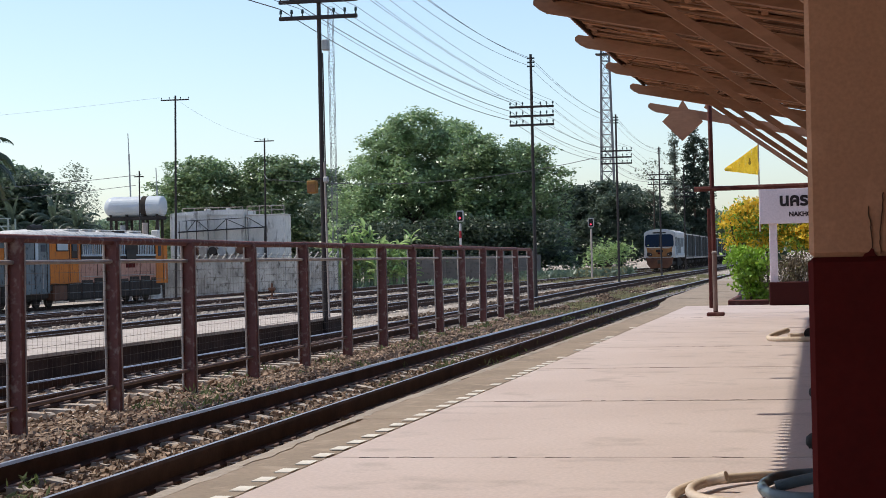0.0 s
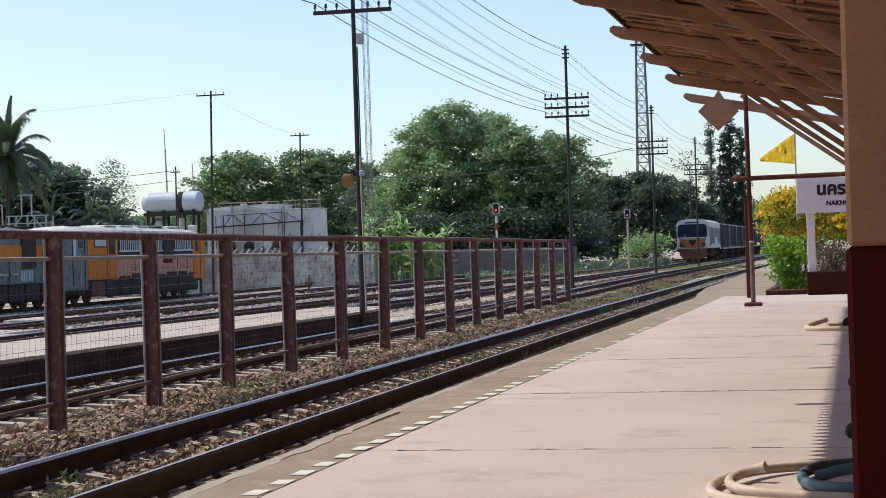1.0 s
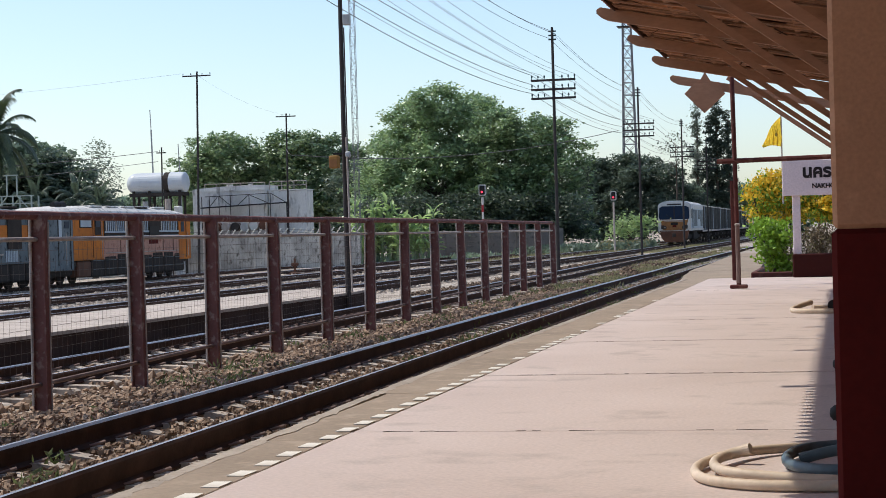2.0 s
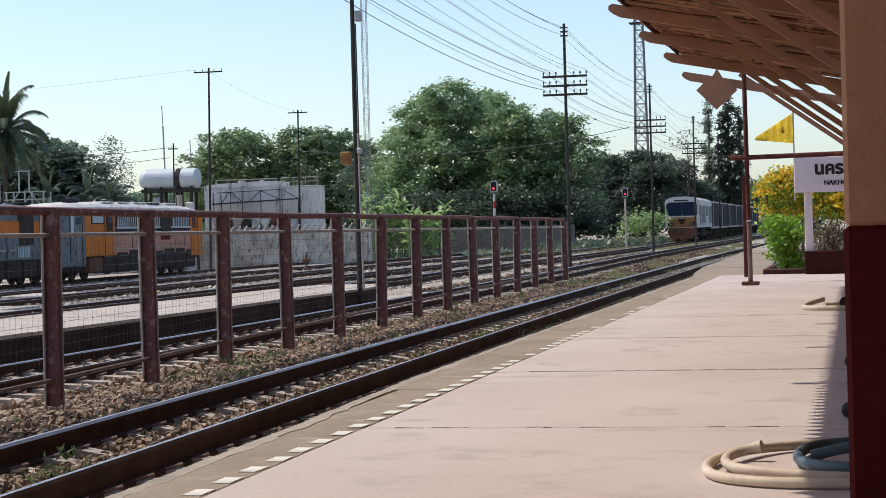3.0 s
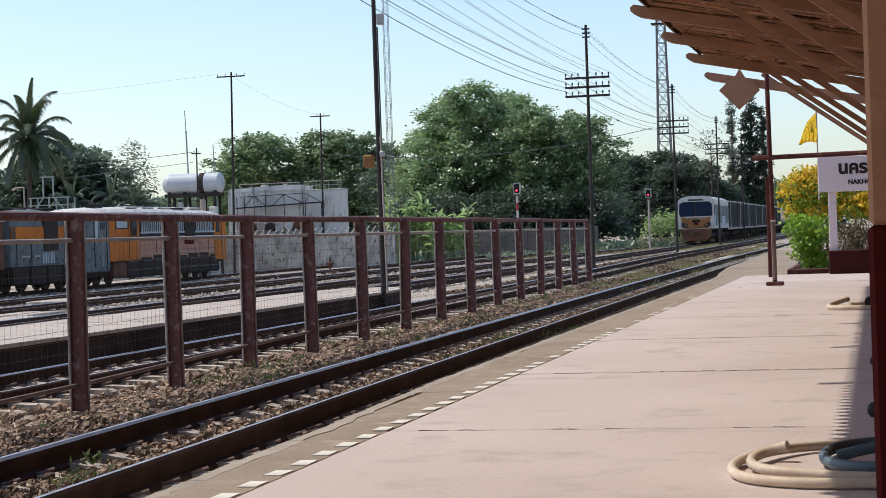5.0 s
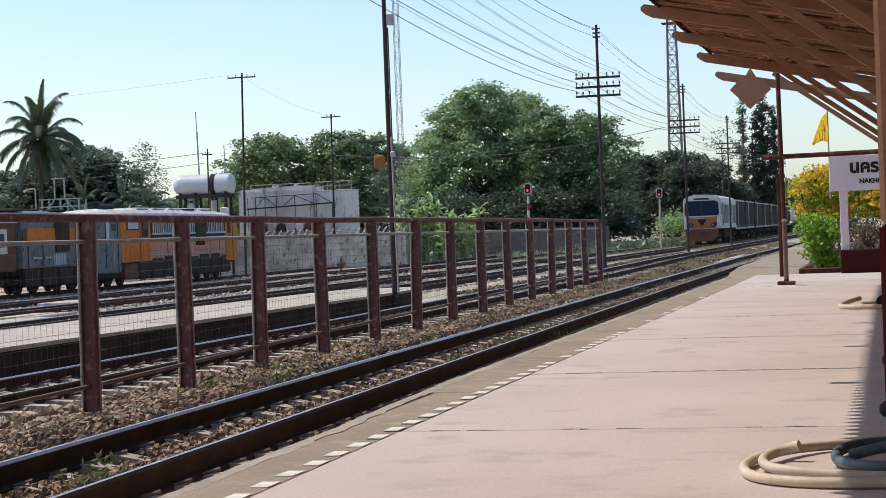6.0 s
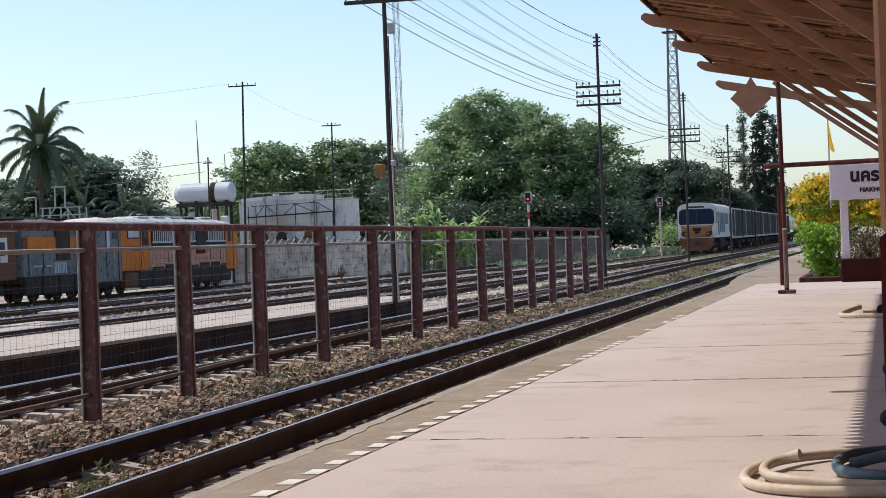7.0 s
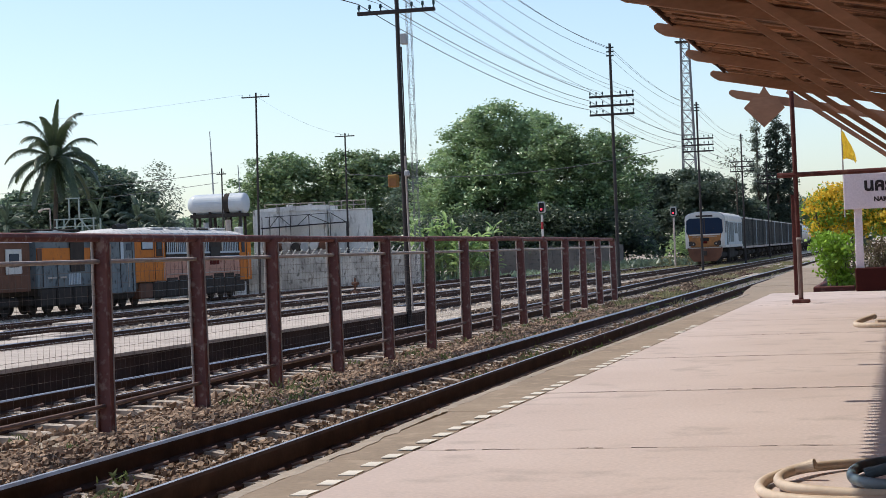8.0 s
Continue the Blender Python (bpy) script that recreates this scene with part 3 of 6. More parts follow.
# ---- fence between the tracks ----
def build_fence():
    fc = thing("fence", "maroon steel post fence with rails and rusty wire mesh", "fence", kind="structure")
    ys = [16.44 + 2.735 * k for k in range(-2, 14)]
    rnd = random.Random(2)
    xf = lambda y: lerp([(10, -7.45), (16.4, -7.53), (22, -7.72), (52, -8.05)], y)
    zb = lambda y: lerp([(16, -0.12), (52, 0.0)], y)
    ztop = lambda y: lerp([(10, 1.71), (16, 1.7), (52, 1.63)], y)
    for y in ys:
        x, top = xf(y), ztop(y)
        lean = pose(x + .012, y, zb(y) - .1, rnd.uniform(-.5, .5), rnd.uniform(-.8, 1.0), 0)
        bm = B()
        hgt = top - zb(y) + .1
        box(bm, -.065, .065, -.005, .005, 0, hgt)
        box(bm, -.073, -.06, -.05, .05, 0, hgt)
        box(bm, .06, .073, -.05, .05, 0, hgt)
        bmesh.ops.transform(bm, matrix=lean, verts=bm.verts)
        post = part("post", bm, FENCE, fc)
        # pale edge strips; the left one paints sun on the post's flange
        bm = B()
        tube(bm, (-.074, -.045, 0.1), (-.07, -.045, hgt - .02), 0.015, seg=6)
        bmesh.ops.transform(bm, matrix=lean, verts=bm.verts)
        part("pale_strip", bm, PALEPIPE, post)
        bm = B()
        tube(bm, (.078, .04, 0.02), (.08, .04, hgt - .06), 0.009, seg=6)
        bmesh.ops.transform(bm, matrix=lean, verts=bm.verts)
        part("pale_strip", bm, PALEPIPE, post)
    for a, b in zip(ys, ys[1:]):
        xa, xb = xf(a), xf(b)
        ta, tb = ztop(a), ztop(b)
        bm = B()
        tube(bm, (xa, a, ta + rnd.uniform(-.01, .01)), (xb, b, tb + rnd.uniform(-.01, .01)), 0.042, seg=8)
        part("top_rail", bm, FENCE, fc)
        bm = B()
        tube(bm, (xa, a, ta - .226), (xb, b, tb - .226), 0.022, seg=8)
        part("middle_rail", bm, PALEPIPE, fc)
        bm = B()
        za, zc = zb(a) + .2, zb(b) + .2
        tube(bm, (xa, a, za), (xb, b, zc), 0.022, seg=8)
        part("bottom_rail", bm, FENCEPIPE, fc)
        bm = B()
        w = 0.0017
        for k in range(1, 13):
            s = k / 13
            z0, z1 = za + s * (ta - .23 - za), zc + s * (tb - .23 - zc)
            sag = rnd.uniform(-.012, .012)
            beam(bm, (xa - .02, a, z0 + sag), (xb - .02, b, z1 + sag), w * 2, w * 2)
        n = 22
        for k in range(1, n):
            s = k / n
            beam(bm, (xa + s * (xb - xa) - .02, a + s * (b - a), za + s * (zc - za)), (xa + s * (xb - xa) - .02, a + s * (b - a), ta - .23 + s * (tb - ta)), w * 0.9, w * 0.9)
        part("wire_mesh", bm, MESHWIRE, fc)


build_fence()


CRACKS = (((.248, 1.636), (.244, 1.572), (.231, 1.454), (.236, 1.40)), ((.192, 1.584), (.197, 1.508), (.205, 1.422)))


def build_column_cracks():
    """Hairline cracks running down the nearest column's plaster."""
    rnd = random.Random(14)
    c = thing("plaster_crack", "dark hairline crack in the tan column plaster", "crack", (0, 0, 0), kind="structure")
    for path in CRACKS:
        bm = B()
        for (xa, za), (xb, zb) in zip(path, path[1:]):
            n = 4
            prev = (xa, za)
            for k in range(1, n + 1):
                nx, nz = xa + (xb - xa) * k / n + rnd.uniform(-.003, .003), za + (zb - za) * k / n
                beam(bm, (prev[0], 7.2185, prev[1]), (nx, 7.2185, nz), rnd.uniform(.004, .009), .004)
                prev = (nx, nz)
        part("crack_line", bm, EAVE, c)
    bm = B()
    prism(bm, [(.168, 1.392), (.174, 1.404), (.188, 1.408), (.199, 1.424), (.208, 1.418), (.213, 1.401), (.222, 1.392)], 7.2165, 7.2195)
    part("paint_patch", bm, DADO, c)


build_column_cracks()


# ---- poles and wires ----
def build_pole(name, label, x, y, z0, top, arms, arm_w, r=0.11, pins=3, lean=0.0):
    p = thing(name, label, "utility pole", (x, y, z0), group="line poles")
    h = top - z0
    bm = B()
    tube(bm, (0, 0, -.3), (lean, 0, h), r, r * .7, seg=10)
    part("pole_shaft", bm, POLE, p)
    for za in arms:
        bm = B()
        lx = lean * (za - z0) / h
        box(bm, lx - arm_w / 2, lx + arm_w / 2, -r - .05, -r + .03, za - z0 - .04, za - z0 + .04, 0.01)
        arm = part("crossarm", bm, POLE, p)
        for side in (-1, 1):
            for k in range(pins):
                dx = side * arm_w * (0.2 + 0.28 * k / max(1, pins - 1))
                bm = B()
                tube(bm, (lx + dx, -r, za - z0 + .04), (lx + dx, -r, za - z0 + .12), 0.015, seg=6)
                tube(bm, (lx + dx, -r, za - z0 + .1), (lx + dx, -r, za - z0 + .18), 0.034, 0.024, seg=8)
                part("insulator", bm, CERAMIC, arm)
    return p


LINE = [(5.9, -9.9, 0.25), (36.7, -9.955, 0.25), (67.5, -10.25, -0.2), (98.3, -10.42, -0.2), (129.5, -10.75, -0.2), (160, -11.2, -0.2)]
for k, (y, x, z0) in enumerate(LINE):
    lab = "dark steel telegraph pole with three insulator crossarms"
    pl = build_pole("telegraph_pole", lab, x, y, z0, 8.9, (6.95, 6.61, 6.28) if k != 1 else (7.1, 6.77, 6.43), 1.66, 0.07 if k != 1 else 0.056, 3)
    if k > 1:
        for zz in (8.75, 8.6, 8.45):
            bm = B()
            tube(bm, (-.14, 0, zz - z0), (.14, 0, zz - z0), 0.03, seg=6)
            part("top_insulator", bm, CERAMIC, pl)
    if k == 1:
        # floodlight, meter box and conduit on the platform pole
        bm = B()
        box(bm, -.24, -.05, -.36, -.14, 2.56, 2.82, 0.02)
        fl = part("floodlight", bm, mat("amber_lamp_housing", (0.34, 0.18, 0.05), (0.27, 0.14, 0.045), 3, 0.6, gloss=0.15), pl, "amber floodlight housing")
        bm = B()
        box(bm, -.225, -.065, -.372, -.362, 2.58, 2.74)
        part("lens", bm, NOSE, fl)
        bm = B()
        box(bm, .06, .16, -.18, -.06, 2.78, 2.9, 0.02)
        part("lamp_box", bm, GALV, pl)
        bm = B()
        beam(bm, (-.2, -.12, 2.86), (.16, -.12, 2.86), .03, .03)
        part("lamp_bracket", bm, POLE, pl)
        bm = B()
        box(bm, .06, .2, -.08, .08, 5.5, 5.72, 0.015)
        part("junction_box", bm, GALV, pl)
        bm = B()
        tube(bm, (.07, -.03, 5.45), (.085, -.03, .05), 0.014, seg=6)
        part("conduit", bm, POLE, pl)
        # pale stay beside the pole's foot
        bm = B()
        tube(bm, (.07, -.08, 3.2), (.11, -.1, .02), 0.022, seg=6)
        part("pale_strip", bm, PALEPIPE, pl)

build_pole("telegraph_pole", "slim dark pole with one crossarm in the yard", -39.5, 110, gz(-39.5) - .2, 12.0, (11.72,), 1.85, 0.085, 2, 0.25)
build_pole("telegraph_pole", "slim dark pole with one crossarm in the yard", -40.0, 131, gz(-40) - .2, 10.6, (10.38,), 1.5, 0.085, 1, 0.1)
build_pole("telegraph_pole", "dark pole stub with short crossarms by the tank", -46.4, 122, gz(-46) - .2, 8.0, (7.6,), 0.7, 0.07, 1, 0.1)


def wire(pts, sag, r, label):
    """A hanging cable through points in turn."""
    cu = bpy.data.curves.new("cable", "CURVE")
    cu.dimensions, cu.bevel_depth, cu.bevel_resolution = "3D", r, 0
    cu.materials.append(WIRE)
    for a, b in zip(pts, pts[1:]):
        sp = cu.splines.new("POLY")
        n = 13
        sp.points.add(n - 1)
        for i in range(n):
            s = i / (n - 1)
            q = Vector(a).lerp(Vector(b), s)
            q.z -= sag * 4 * s * (1 - s)
            sp.points[i].co = (*q, 1)
    return tagged(new("cable", cu), label, "cable", "overhead cables")


def arm_z(k, i):
    return ((6.95, 6.61, 6.28) if k != 1 else (7.1, 6.77, 6.43))[i] + .2


for i, offs in ((0, (-.8, -.45, .5, .8)), (1, (-.8, .8)), (2, (-.8, -.4, .8))):
    for j, dx in enumerate(offs):
        pts = [(x + dx, y - .1, arm_z(k, i)) for k, (y, x, z0) in enumerate(LINE)]
        wire(pts, 0.22 + 0.05 * ((i * 5 + j * 3) % 4), 0.006 if j else 0.011, "thin dark overhead telegraph cable between poles")
for dx, zz in ((-.12, 8.8), (.12, 8.65), (-.12, 8.5)):
    wire([(x + dx, y, zz) for y, x, z0 in LINE], 0.4, 0.008, "thin dark overhead telegraph cable between poles")
wire([(-118, 112, 12.6), (-40.3, 110, 11.9)], 1.6, 0.005, "thin overhead cable crossing the yard")
wire([(-39.4, 110, 11.9), (-40.0, 131, 10.5)], 0.4, 0.005, "thin overhead cable crossing the yard")
wire([(-100, 150, 9.4), (-46.6, 122, 7.7)], 0.9, 0.02, "thin overhead cable behind the parked locomotives")
wire([(-100, 150, 7.6), (-46.6, 122, 7.0)], 0.8, 0.018, "thin overhead cable behind the parked locomotives")
wire([(-40.0, 131, 8.0), (-36.0, 120, 7.0)], 0.2, 0.02, "thin overhead cable behind the lamp pole")
wire([(-36.0, 120, 7.0), (-15.0, 128, 8.2)], 0.9, 0.022, "thin overhead cable before the trees")


TOWERGREY = mat("dull_tower_steel", (0.2, 0.2, 0.21), (0.15, 0.15, 0.16), 3, 0.7)


def build_lattice(name, label, x, y, z0, z1, w0, w1, r, step, guyed=False):
    t = thing(name, label, "mast", (x, y, z0))
    h = z1 - z0
    wd = lambda z: w0 + (w1 - w0) * z / h
    corners = ((-1, -1), (1, -1), (1, 1), (-1, 1))
    for cx, cy in corners:
        bm = B()
        tube(bm, (cx * w0 / 2, cy * w0 / 2, 0), (cx * w1 / 2, cy * w1 / 2, h), r, seg=6)
        part("leg", bm, TOWERGREY, t)
    bm = B()
    z, k = 0.0, 0
    while z < h - 0.01:
        zn = min(h, z + step)
        for i in range(4):
            a, b = corners[i], corners[(i + 1) % 4]
            p = (a[0] * wd(z) / 2, a[1] * wd(z) / 2, z)
            q = (b[0] * wd(zn) / 2, b[1] * wd(zn) / 2, zn)
            p2 = (b[0] * wd(z) / 2, b[1] * wd(z) / 2, z)
            q2 = (a[0] * wd(zn) / 2, a[1] * wd(zn) / 2, zn)
            tube(bm, p, q, r * .4, seg=5, caps=False)
            tube(bm, p2, q2, r * .4, seg=5, caps=False)
            tube(bm, q2, q, r * .5, seg=5, caps=False)
        z, k = zn, k + 1
    tagged(part("bracing", bm, TOWERGREY, t), kind="stuff")
    return t


tw = build_lattice("radio_tower", "tall grey lattice radio tower behind the trees", -33.3, 300, -1, 35.6, 2.6, 1.25, 0.11, 2.0)
bm = B()
box(bm, -1.5, 1.5, -1.2, 1.2, 35.0, 35.18, 0.02)
part("work_platform", bm, POLE, tw)
build_lattice("radio_mast", "slim grey lattice radio mast behind the pole", -31.75, 120, -.6, 18.5, 0.33, 0.33, 0.015, 1.1)
for x, y, z1 in ((-49.15, 128, 11.3), (-46.3, 126, 8.6)):
    p = thing("antenna_pole", "thin grey antenna pole", "antenna", (x, y, gz(x) - .2), group="antenna poles")
    bm = B()
    tube(bm, (0, 0, 0), (-.2, 0, z1 - gz(x) - 1.5), 0.06, seg=6)
    part("tube", bm, GALV, p)
    bm = B()
    tube(bm, (-.2, 0, z1 - gz(x) - 1.5), (-.25, 0, z1 - gz(x)), 0.035, seg=6)
    part("whip", bm, GALV, p)


# ---- signals ----
def build_signal(x, y, z0, ztop, label, banded=True, head=1.0):
    s = thing("railway_signal", label, "railway signal", (x, y, z0), group="railway signals")
    h = ztop - z0
    n = 9
    for k in range(n):
        bm = B()
        tube(bm, (0, 0, (h - .8) * k / n), (0, 0, (h - .8) * (k + 1) / n), 0.07, seg=8)
        part("mast_band", bm, (SIGN_RED if k % 2 else CREAM) if banded else PALEPIPE, s)
    bm = B()
    box(bm, -.28 * head, .28 * head, -.04, .04, h - .86 * head, h, 0.08)
    bk = part("backing_board", bm, CREAM, s)
    bm = B()
    box(bm, -.19 * head, .19 * head, -.1, -.045, h - .77 * head, h - .1 * head, 0.05)
    part("lamp_housing", bm, BLACK, bk)
    for zz, m in ((h - .3 * head, BLACK), (h - .58 * head, LAMPRED)):
        bm = B()
        tube(bm, (0, -.13, zz), (0, -.105, zz), 0.085 * head, seg=12)
        part("lens", bm, m, bk)
    return s


SIGN_RED = mat("signal_red_paint", (0.4, 0.03, 0.04), (0.32, 0.03, 0.035), 3, 0.5)
build_signal(-21.25, 110, gz(-21) - .2, 4.32, "red and white banded railway signal showing red", True, 0.82)
build_signal(-16.06, 133, gz(-16.06) - .2, 4.12, "railway signal showing red on a pale mast among bushes", False, 0.8)


# ---- tanks, walls and works behind the yard ----
def build_tank_block():
    base = gz(-45) - .2
    t = thing("storage_tank", "large weathered white rectangular storage tank with roof railings", "storage tank", (-42.2, 134, base))
    H = 5.35 - base
    bm = B()
    prism(bm, [(-5.35, 0), (.45, 0), (.45, H + .05), (-1.0, H + .08), (-3.2, H + .02), (-5.1, H - .1), (-5.35, H - .2)], -2.5, .4)
    body = part("tank_body", bm, TANKWHITE, t)
    for k in range(6):
        bm = B()
        box(bm, -5.3 + k * 1.12, -5.24 + k * 1.12, -2.55, -2.505, 0.1, H - .15)
        part("rib", bm, TANKWHITE, body)
    for z in (H * .35, H * .68, H - .34):
        bm = B()
        box(bm, -5.3, .45, -2.58, -2.51, z, z + .09)
        part("band", bm, TANKWHITE, body)
    bm = B()
    box(bm, .5, 3.5, -2.3, -.6, 0, H - .42, 0.05)
    side = part("side_tank", bm, TANKWHITE, t)
    bm = B()
    box(bm, .46, 3.54, -2.34, -.56, H - .42, H - .34, 0.02)
    part("rim", bm, CREAM, side)
    for x0, x1, z, y, up in ((-4.4, .3, H + .02, -2.4, .22), (.6, 3.45, H - .34, -2.2, .62)):
        n = max(3, int((x1 - x0) / .8))
        for k in range(n + 1):
            bm = B()
            xx = x0 + (x1 - x0) * k / n
            tube(bm, (xx, y, z - .05), (xx, y, z + up), 0.035, seg=6)
            part("rail_post", bm, PALEPIPE, t)
        for f in ((1.0, .5) if up > .4 else (1.0,)):
            bm = B()
            tube(bm, (x0, y, z + f * up), (x1, y, z + f * up), 0.03, seg=6)
            part("handrail", bm, PALEPIPE, t)
    for x, w, h in ((-2.7, .5, .18), (-1.1, .3, .2)):
        bm = B()
        tube(bm, (x, -1.6, H - .45), (x, -1.6, H + h), w / 2, seg=12)
        part("vent", bm, CREAM, t)
    # trussed catwalk before the tank
    c = thing("catwalk", "dark steel trussed catwalk with posts along the tank", "catwalk", (0, 131.1, base))
    chord = [(-46.4, 4.64), (-43.0, 4.71), (-41.3, 4.76), (-40.1, 4.04)]
    for xx in (-46.7, -46.1, -45.35, -44.45, -43.0, -41.35, -40.1):
        bm = B()
        tube(bm, (xx, 0, 0), (xx, 0, min(lerp(chord, xx), 4.76) - base), 0.03, seg=6)
        part("stanchion", bm, POLE, c)
    bm = B()
    beam(bm, (-46.75, 0, 3.81 - base), (-40.0, 0, 4.04 - base), .4, .09)
    part("deck", bm, POLE, c)
    for (xa, za), (xb, zb) in ((chord[0], chord[2]), (chord[1], (-41.45, 4.02)), (chord[2], chord[3]), ((-46.1, 3.85), (-45.4, 4.66)), ((-45.3, 4.66), (-44.4, 3.9)), ((-43.0, 4.7), (-43.9, 3.92))):
        bm = B()
        tube(bm, (xa, -.05, za - base), (xb, -.05, zb - base), 0.027, seg=6)
        part("chord", bm, POLE, c)
    bm = B()
    beam(bm, (-46.7, -.1, 2.75 - base), (-40.4, -.1, 2.9 - base), .1, .08)
    part("pipe_run", bm, PALEPIPE, c)
    rnd = random.Random(21)
    for k in range(7):
        p = thing("drum", "pale rusty barrel on a stand by the tank", "barrel", (-45.9 + k * .72, 130.2, base + 2.95 + rnd.uniform(-.05, .1)), group="barrels by the tank")
        bm = B()
        tube(bm, (0, -.35, .33), (0, .45, .33), 0.33, seg=14)
        body = part("drum_body", bm, (CREAM, PALEPIPE, GALV, SKIRT, DARK)[(k * 3) % 5], p)
        for yy in (-.12, .2):
            bm = B()
            tube(bm, (0, yy, .33), (0, yy + .04, .33), 0.35, seg=14)
            part("hoop", bm, PALEPIPE, body)
        bm = B()
        box(bm, -.3, .3, -.25, .4, -2.95, .02)
        part("stand", bm, PALEPIPE, p)


def build_cylinder():
    x, y, base = -48.45, 126, gz(-48) - .2
    t = thing("oil_tank", "white horizontal cylindrical oil tank on a steel stand", "storage tank", (x, y, base))
    zc = 5.62 - base
    bm = B()
    tube(bm, (-1.35, 0, zc), (0.9, 0, zc), 0.76, seg=28)
    part("tank_shell", bm, LIGHTBLUE, t, smooth=False)
    bm = B()
    g = bmesh.ops.create_uvsphere(bm, u_segments=24, v_segments=14, radius=0.757)
    bmesh.ops.transform(bm, matrix=Matrix.Translation((-1.34, 0, zc)) @ Matrix.Diagonal((.95, 1, 1, 1)), verts=g["verts"])
    part("tank_end", bm, LIGHTBLUE, t, smooth=True)
    bm = B()
    tube(bm, (0.9, 0, zc), (1.3, 0, zc), 0.765, seg=28)
    part("dark_band", bm, DARK, t, "black band round the tank")
    bm = B()
    tube(bm, (1.3, 0, zc), (2.3, 0, zc), 0.76, seg=28)
    g = bmesh.ops.create_uvsphere(bm, u_segments=24, v_segments=14, radius=0.757)
    bmesh.ops.transform(bm, matrix=Matrix.Translation((2.3, 0, zc)) @ Matrix.Diagonal((.4, 1, 1, 1)), verts=g["verts"])
    part("tank_end", bm, LIGHTBLUE, t)
    for dx in (-1.4, -.2, 1.0, 2.1):
        for dy in (-.5, .5):
            bm = B()
            beam(bm, (dx, dy, 0), (dx, dy, zc - .55), .16, .16)
            part("leg", bm, DARK, t)
    bm = B()
    box(bm, -1.7, 2.4, -.6, .6, zc - .95, zc - .7)
    part("deck", bm, DARK, t)
    # pumps and pipework in front
    rnd = random.Random(4)
    for k in range(9):
        p = thing("machine_crate", "grey machinery stacked beside the tank stand", "machinery", (-49.9 + k * .5, 123.5 + rnd.uniform(-.6, .6), base), group="machinery by the tank")
        bm = B()
        hh = rnd.uniform(4.6, 5.5)
        if k % 2:
            tube(bm, (0, 0, 0), (0, 0, hh), .22, .2, seg=14)
        else:
            box(bm, -.24, .24, -.3, .3, 0, hh - .4, 0.06)
        part("casing", bm, (GALV, PALEPIPE, TANKWHITE)[k % 3], p)
        bm = B()
        tube(bm, (0, 0, hh - .4), (.12 * (k % 3 - 1), 0, hh + .2), 0.05, seg=8)
        part("cap", bm, DARK, p)


def build_gantry():
    """Pale filling-stage frames behind the left locomotive."""
    for x, y, w, h in ((-60.0, 124, 2.9, 6.3), (-63.0, 124, 0.9, 5.2)):
        base = gz(x) - .2
        g = thing("loading_gantry", "pale green steel loading gantry with railings", "gantry", (x, y, base), group="gantries")
        for dx in (0, w * .5, w):
            for dy in (0, 1.2):
                bm = B()
                beam(bm, (dx, dy, 0), (dx, dy, h), .1, .1)
                part("post", bm, PALEGREEN, g)
        for z in (h, h - .55, h - 1.1):
            bm = B()
            beam(bm, (-.2, 0, z), (w + .2, 0, z), .08, .08)
            part("handrail", bm, PALEGREEN, g)
        bm = B()
        box(bm, -.2, w + .2, 0, 1.2, h - 1.3, h - 1.2)
        part("deck", bm, PALEGREEN, g)
        if w > 2:
            for dx in (w * .35, w * .62):
                bm = B()
                beam(bm, (dx, 0, h), (dx, 0, h + 1.5), .09, .09)
                part("arm_post", bm, PALEGREEN, g)
            bm = B()
            beam(bm, (w * .3, 0, h + 1.5), (w * .66, 0, h + 1.5), .09, .09)
            part("arm", bm, PALEGREEN, g)
            for a, b in (((0, h - 1.2), (w * .35, h)), ((w * .62, h), (w, h - 1.2))):
                bm = B()
                beam(bm, (a[0], 0, a[1]), (b[0], 0, b[1]), .07, .07)
                part("brace", bm, PALEGREEN, g)
        else:
            bm = B()
            tube(bm, (2.49, 0, 0), (2.49, 0, 5.82 - base), 0.06, seg=8)
            lp = part("lamp_post", bm, PALEPIPE, g)
            bm = B()
            tube(bm, (2.49, 0, 5.82 - base), (1.8, 0, 5.8 - base), 0.05, seg=8)
            part("lamp_arm", bm, PALEPIPE, lp)
            bm = B()
            tube(bm, (1.9, 0, 5.76 - base), (1.6, 0, 5.66 - base), 0.07, 0.11, seg=8)
            part("lamp_hood", bm, PALEPIPE, lp)


PALEGREEN = mat("pale_green_steel", (0.36, 0.42, 0.38), (0.28, 0.33, 0.3), 2, 0.6)


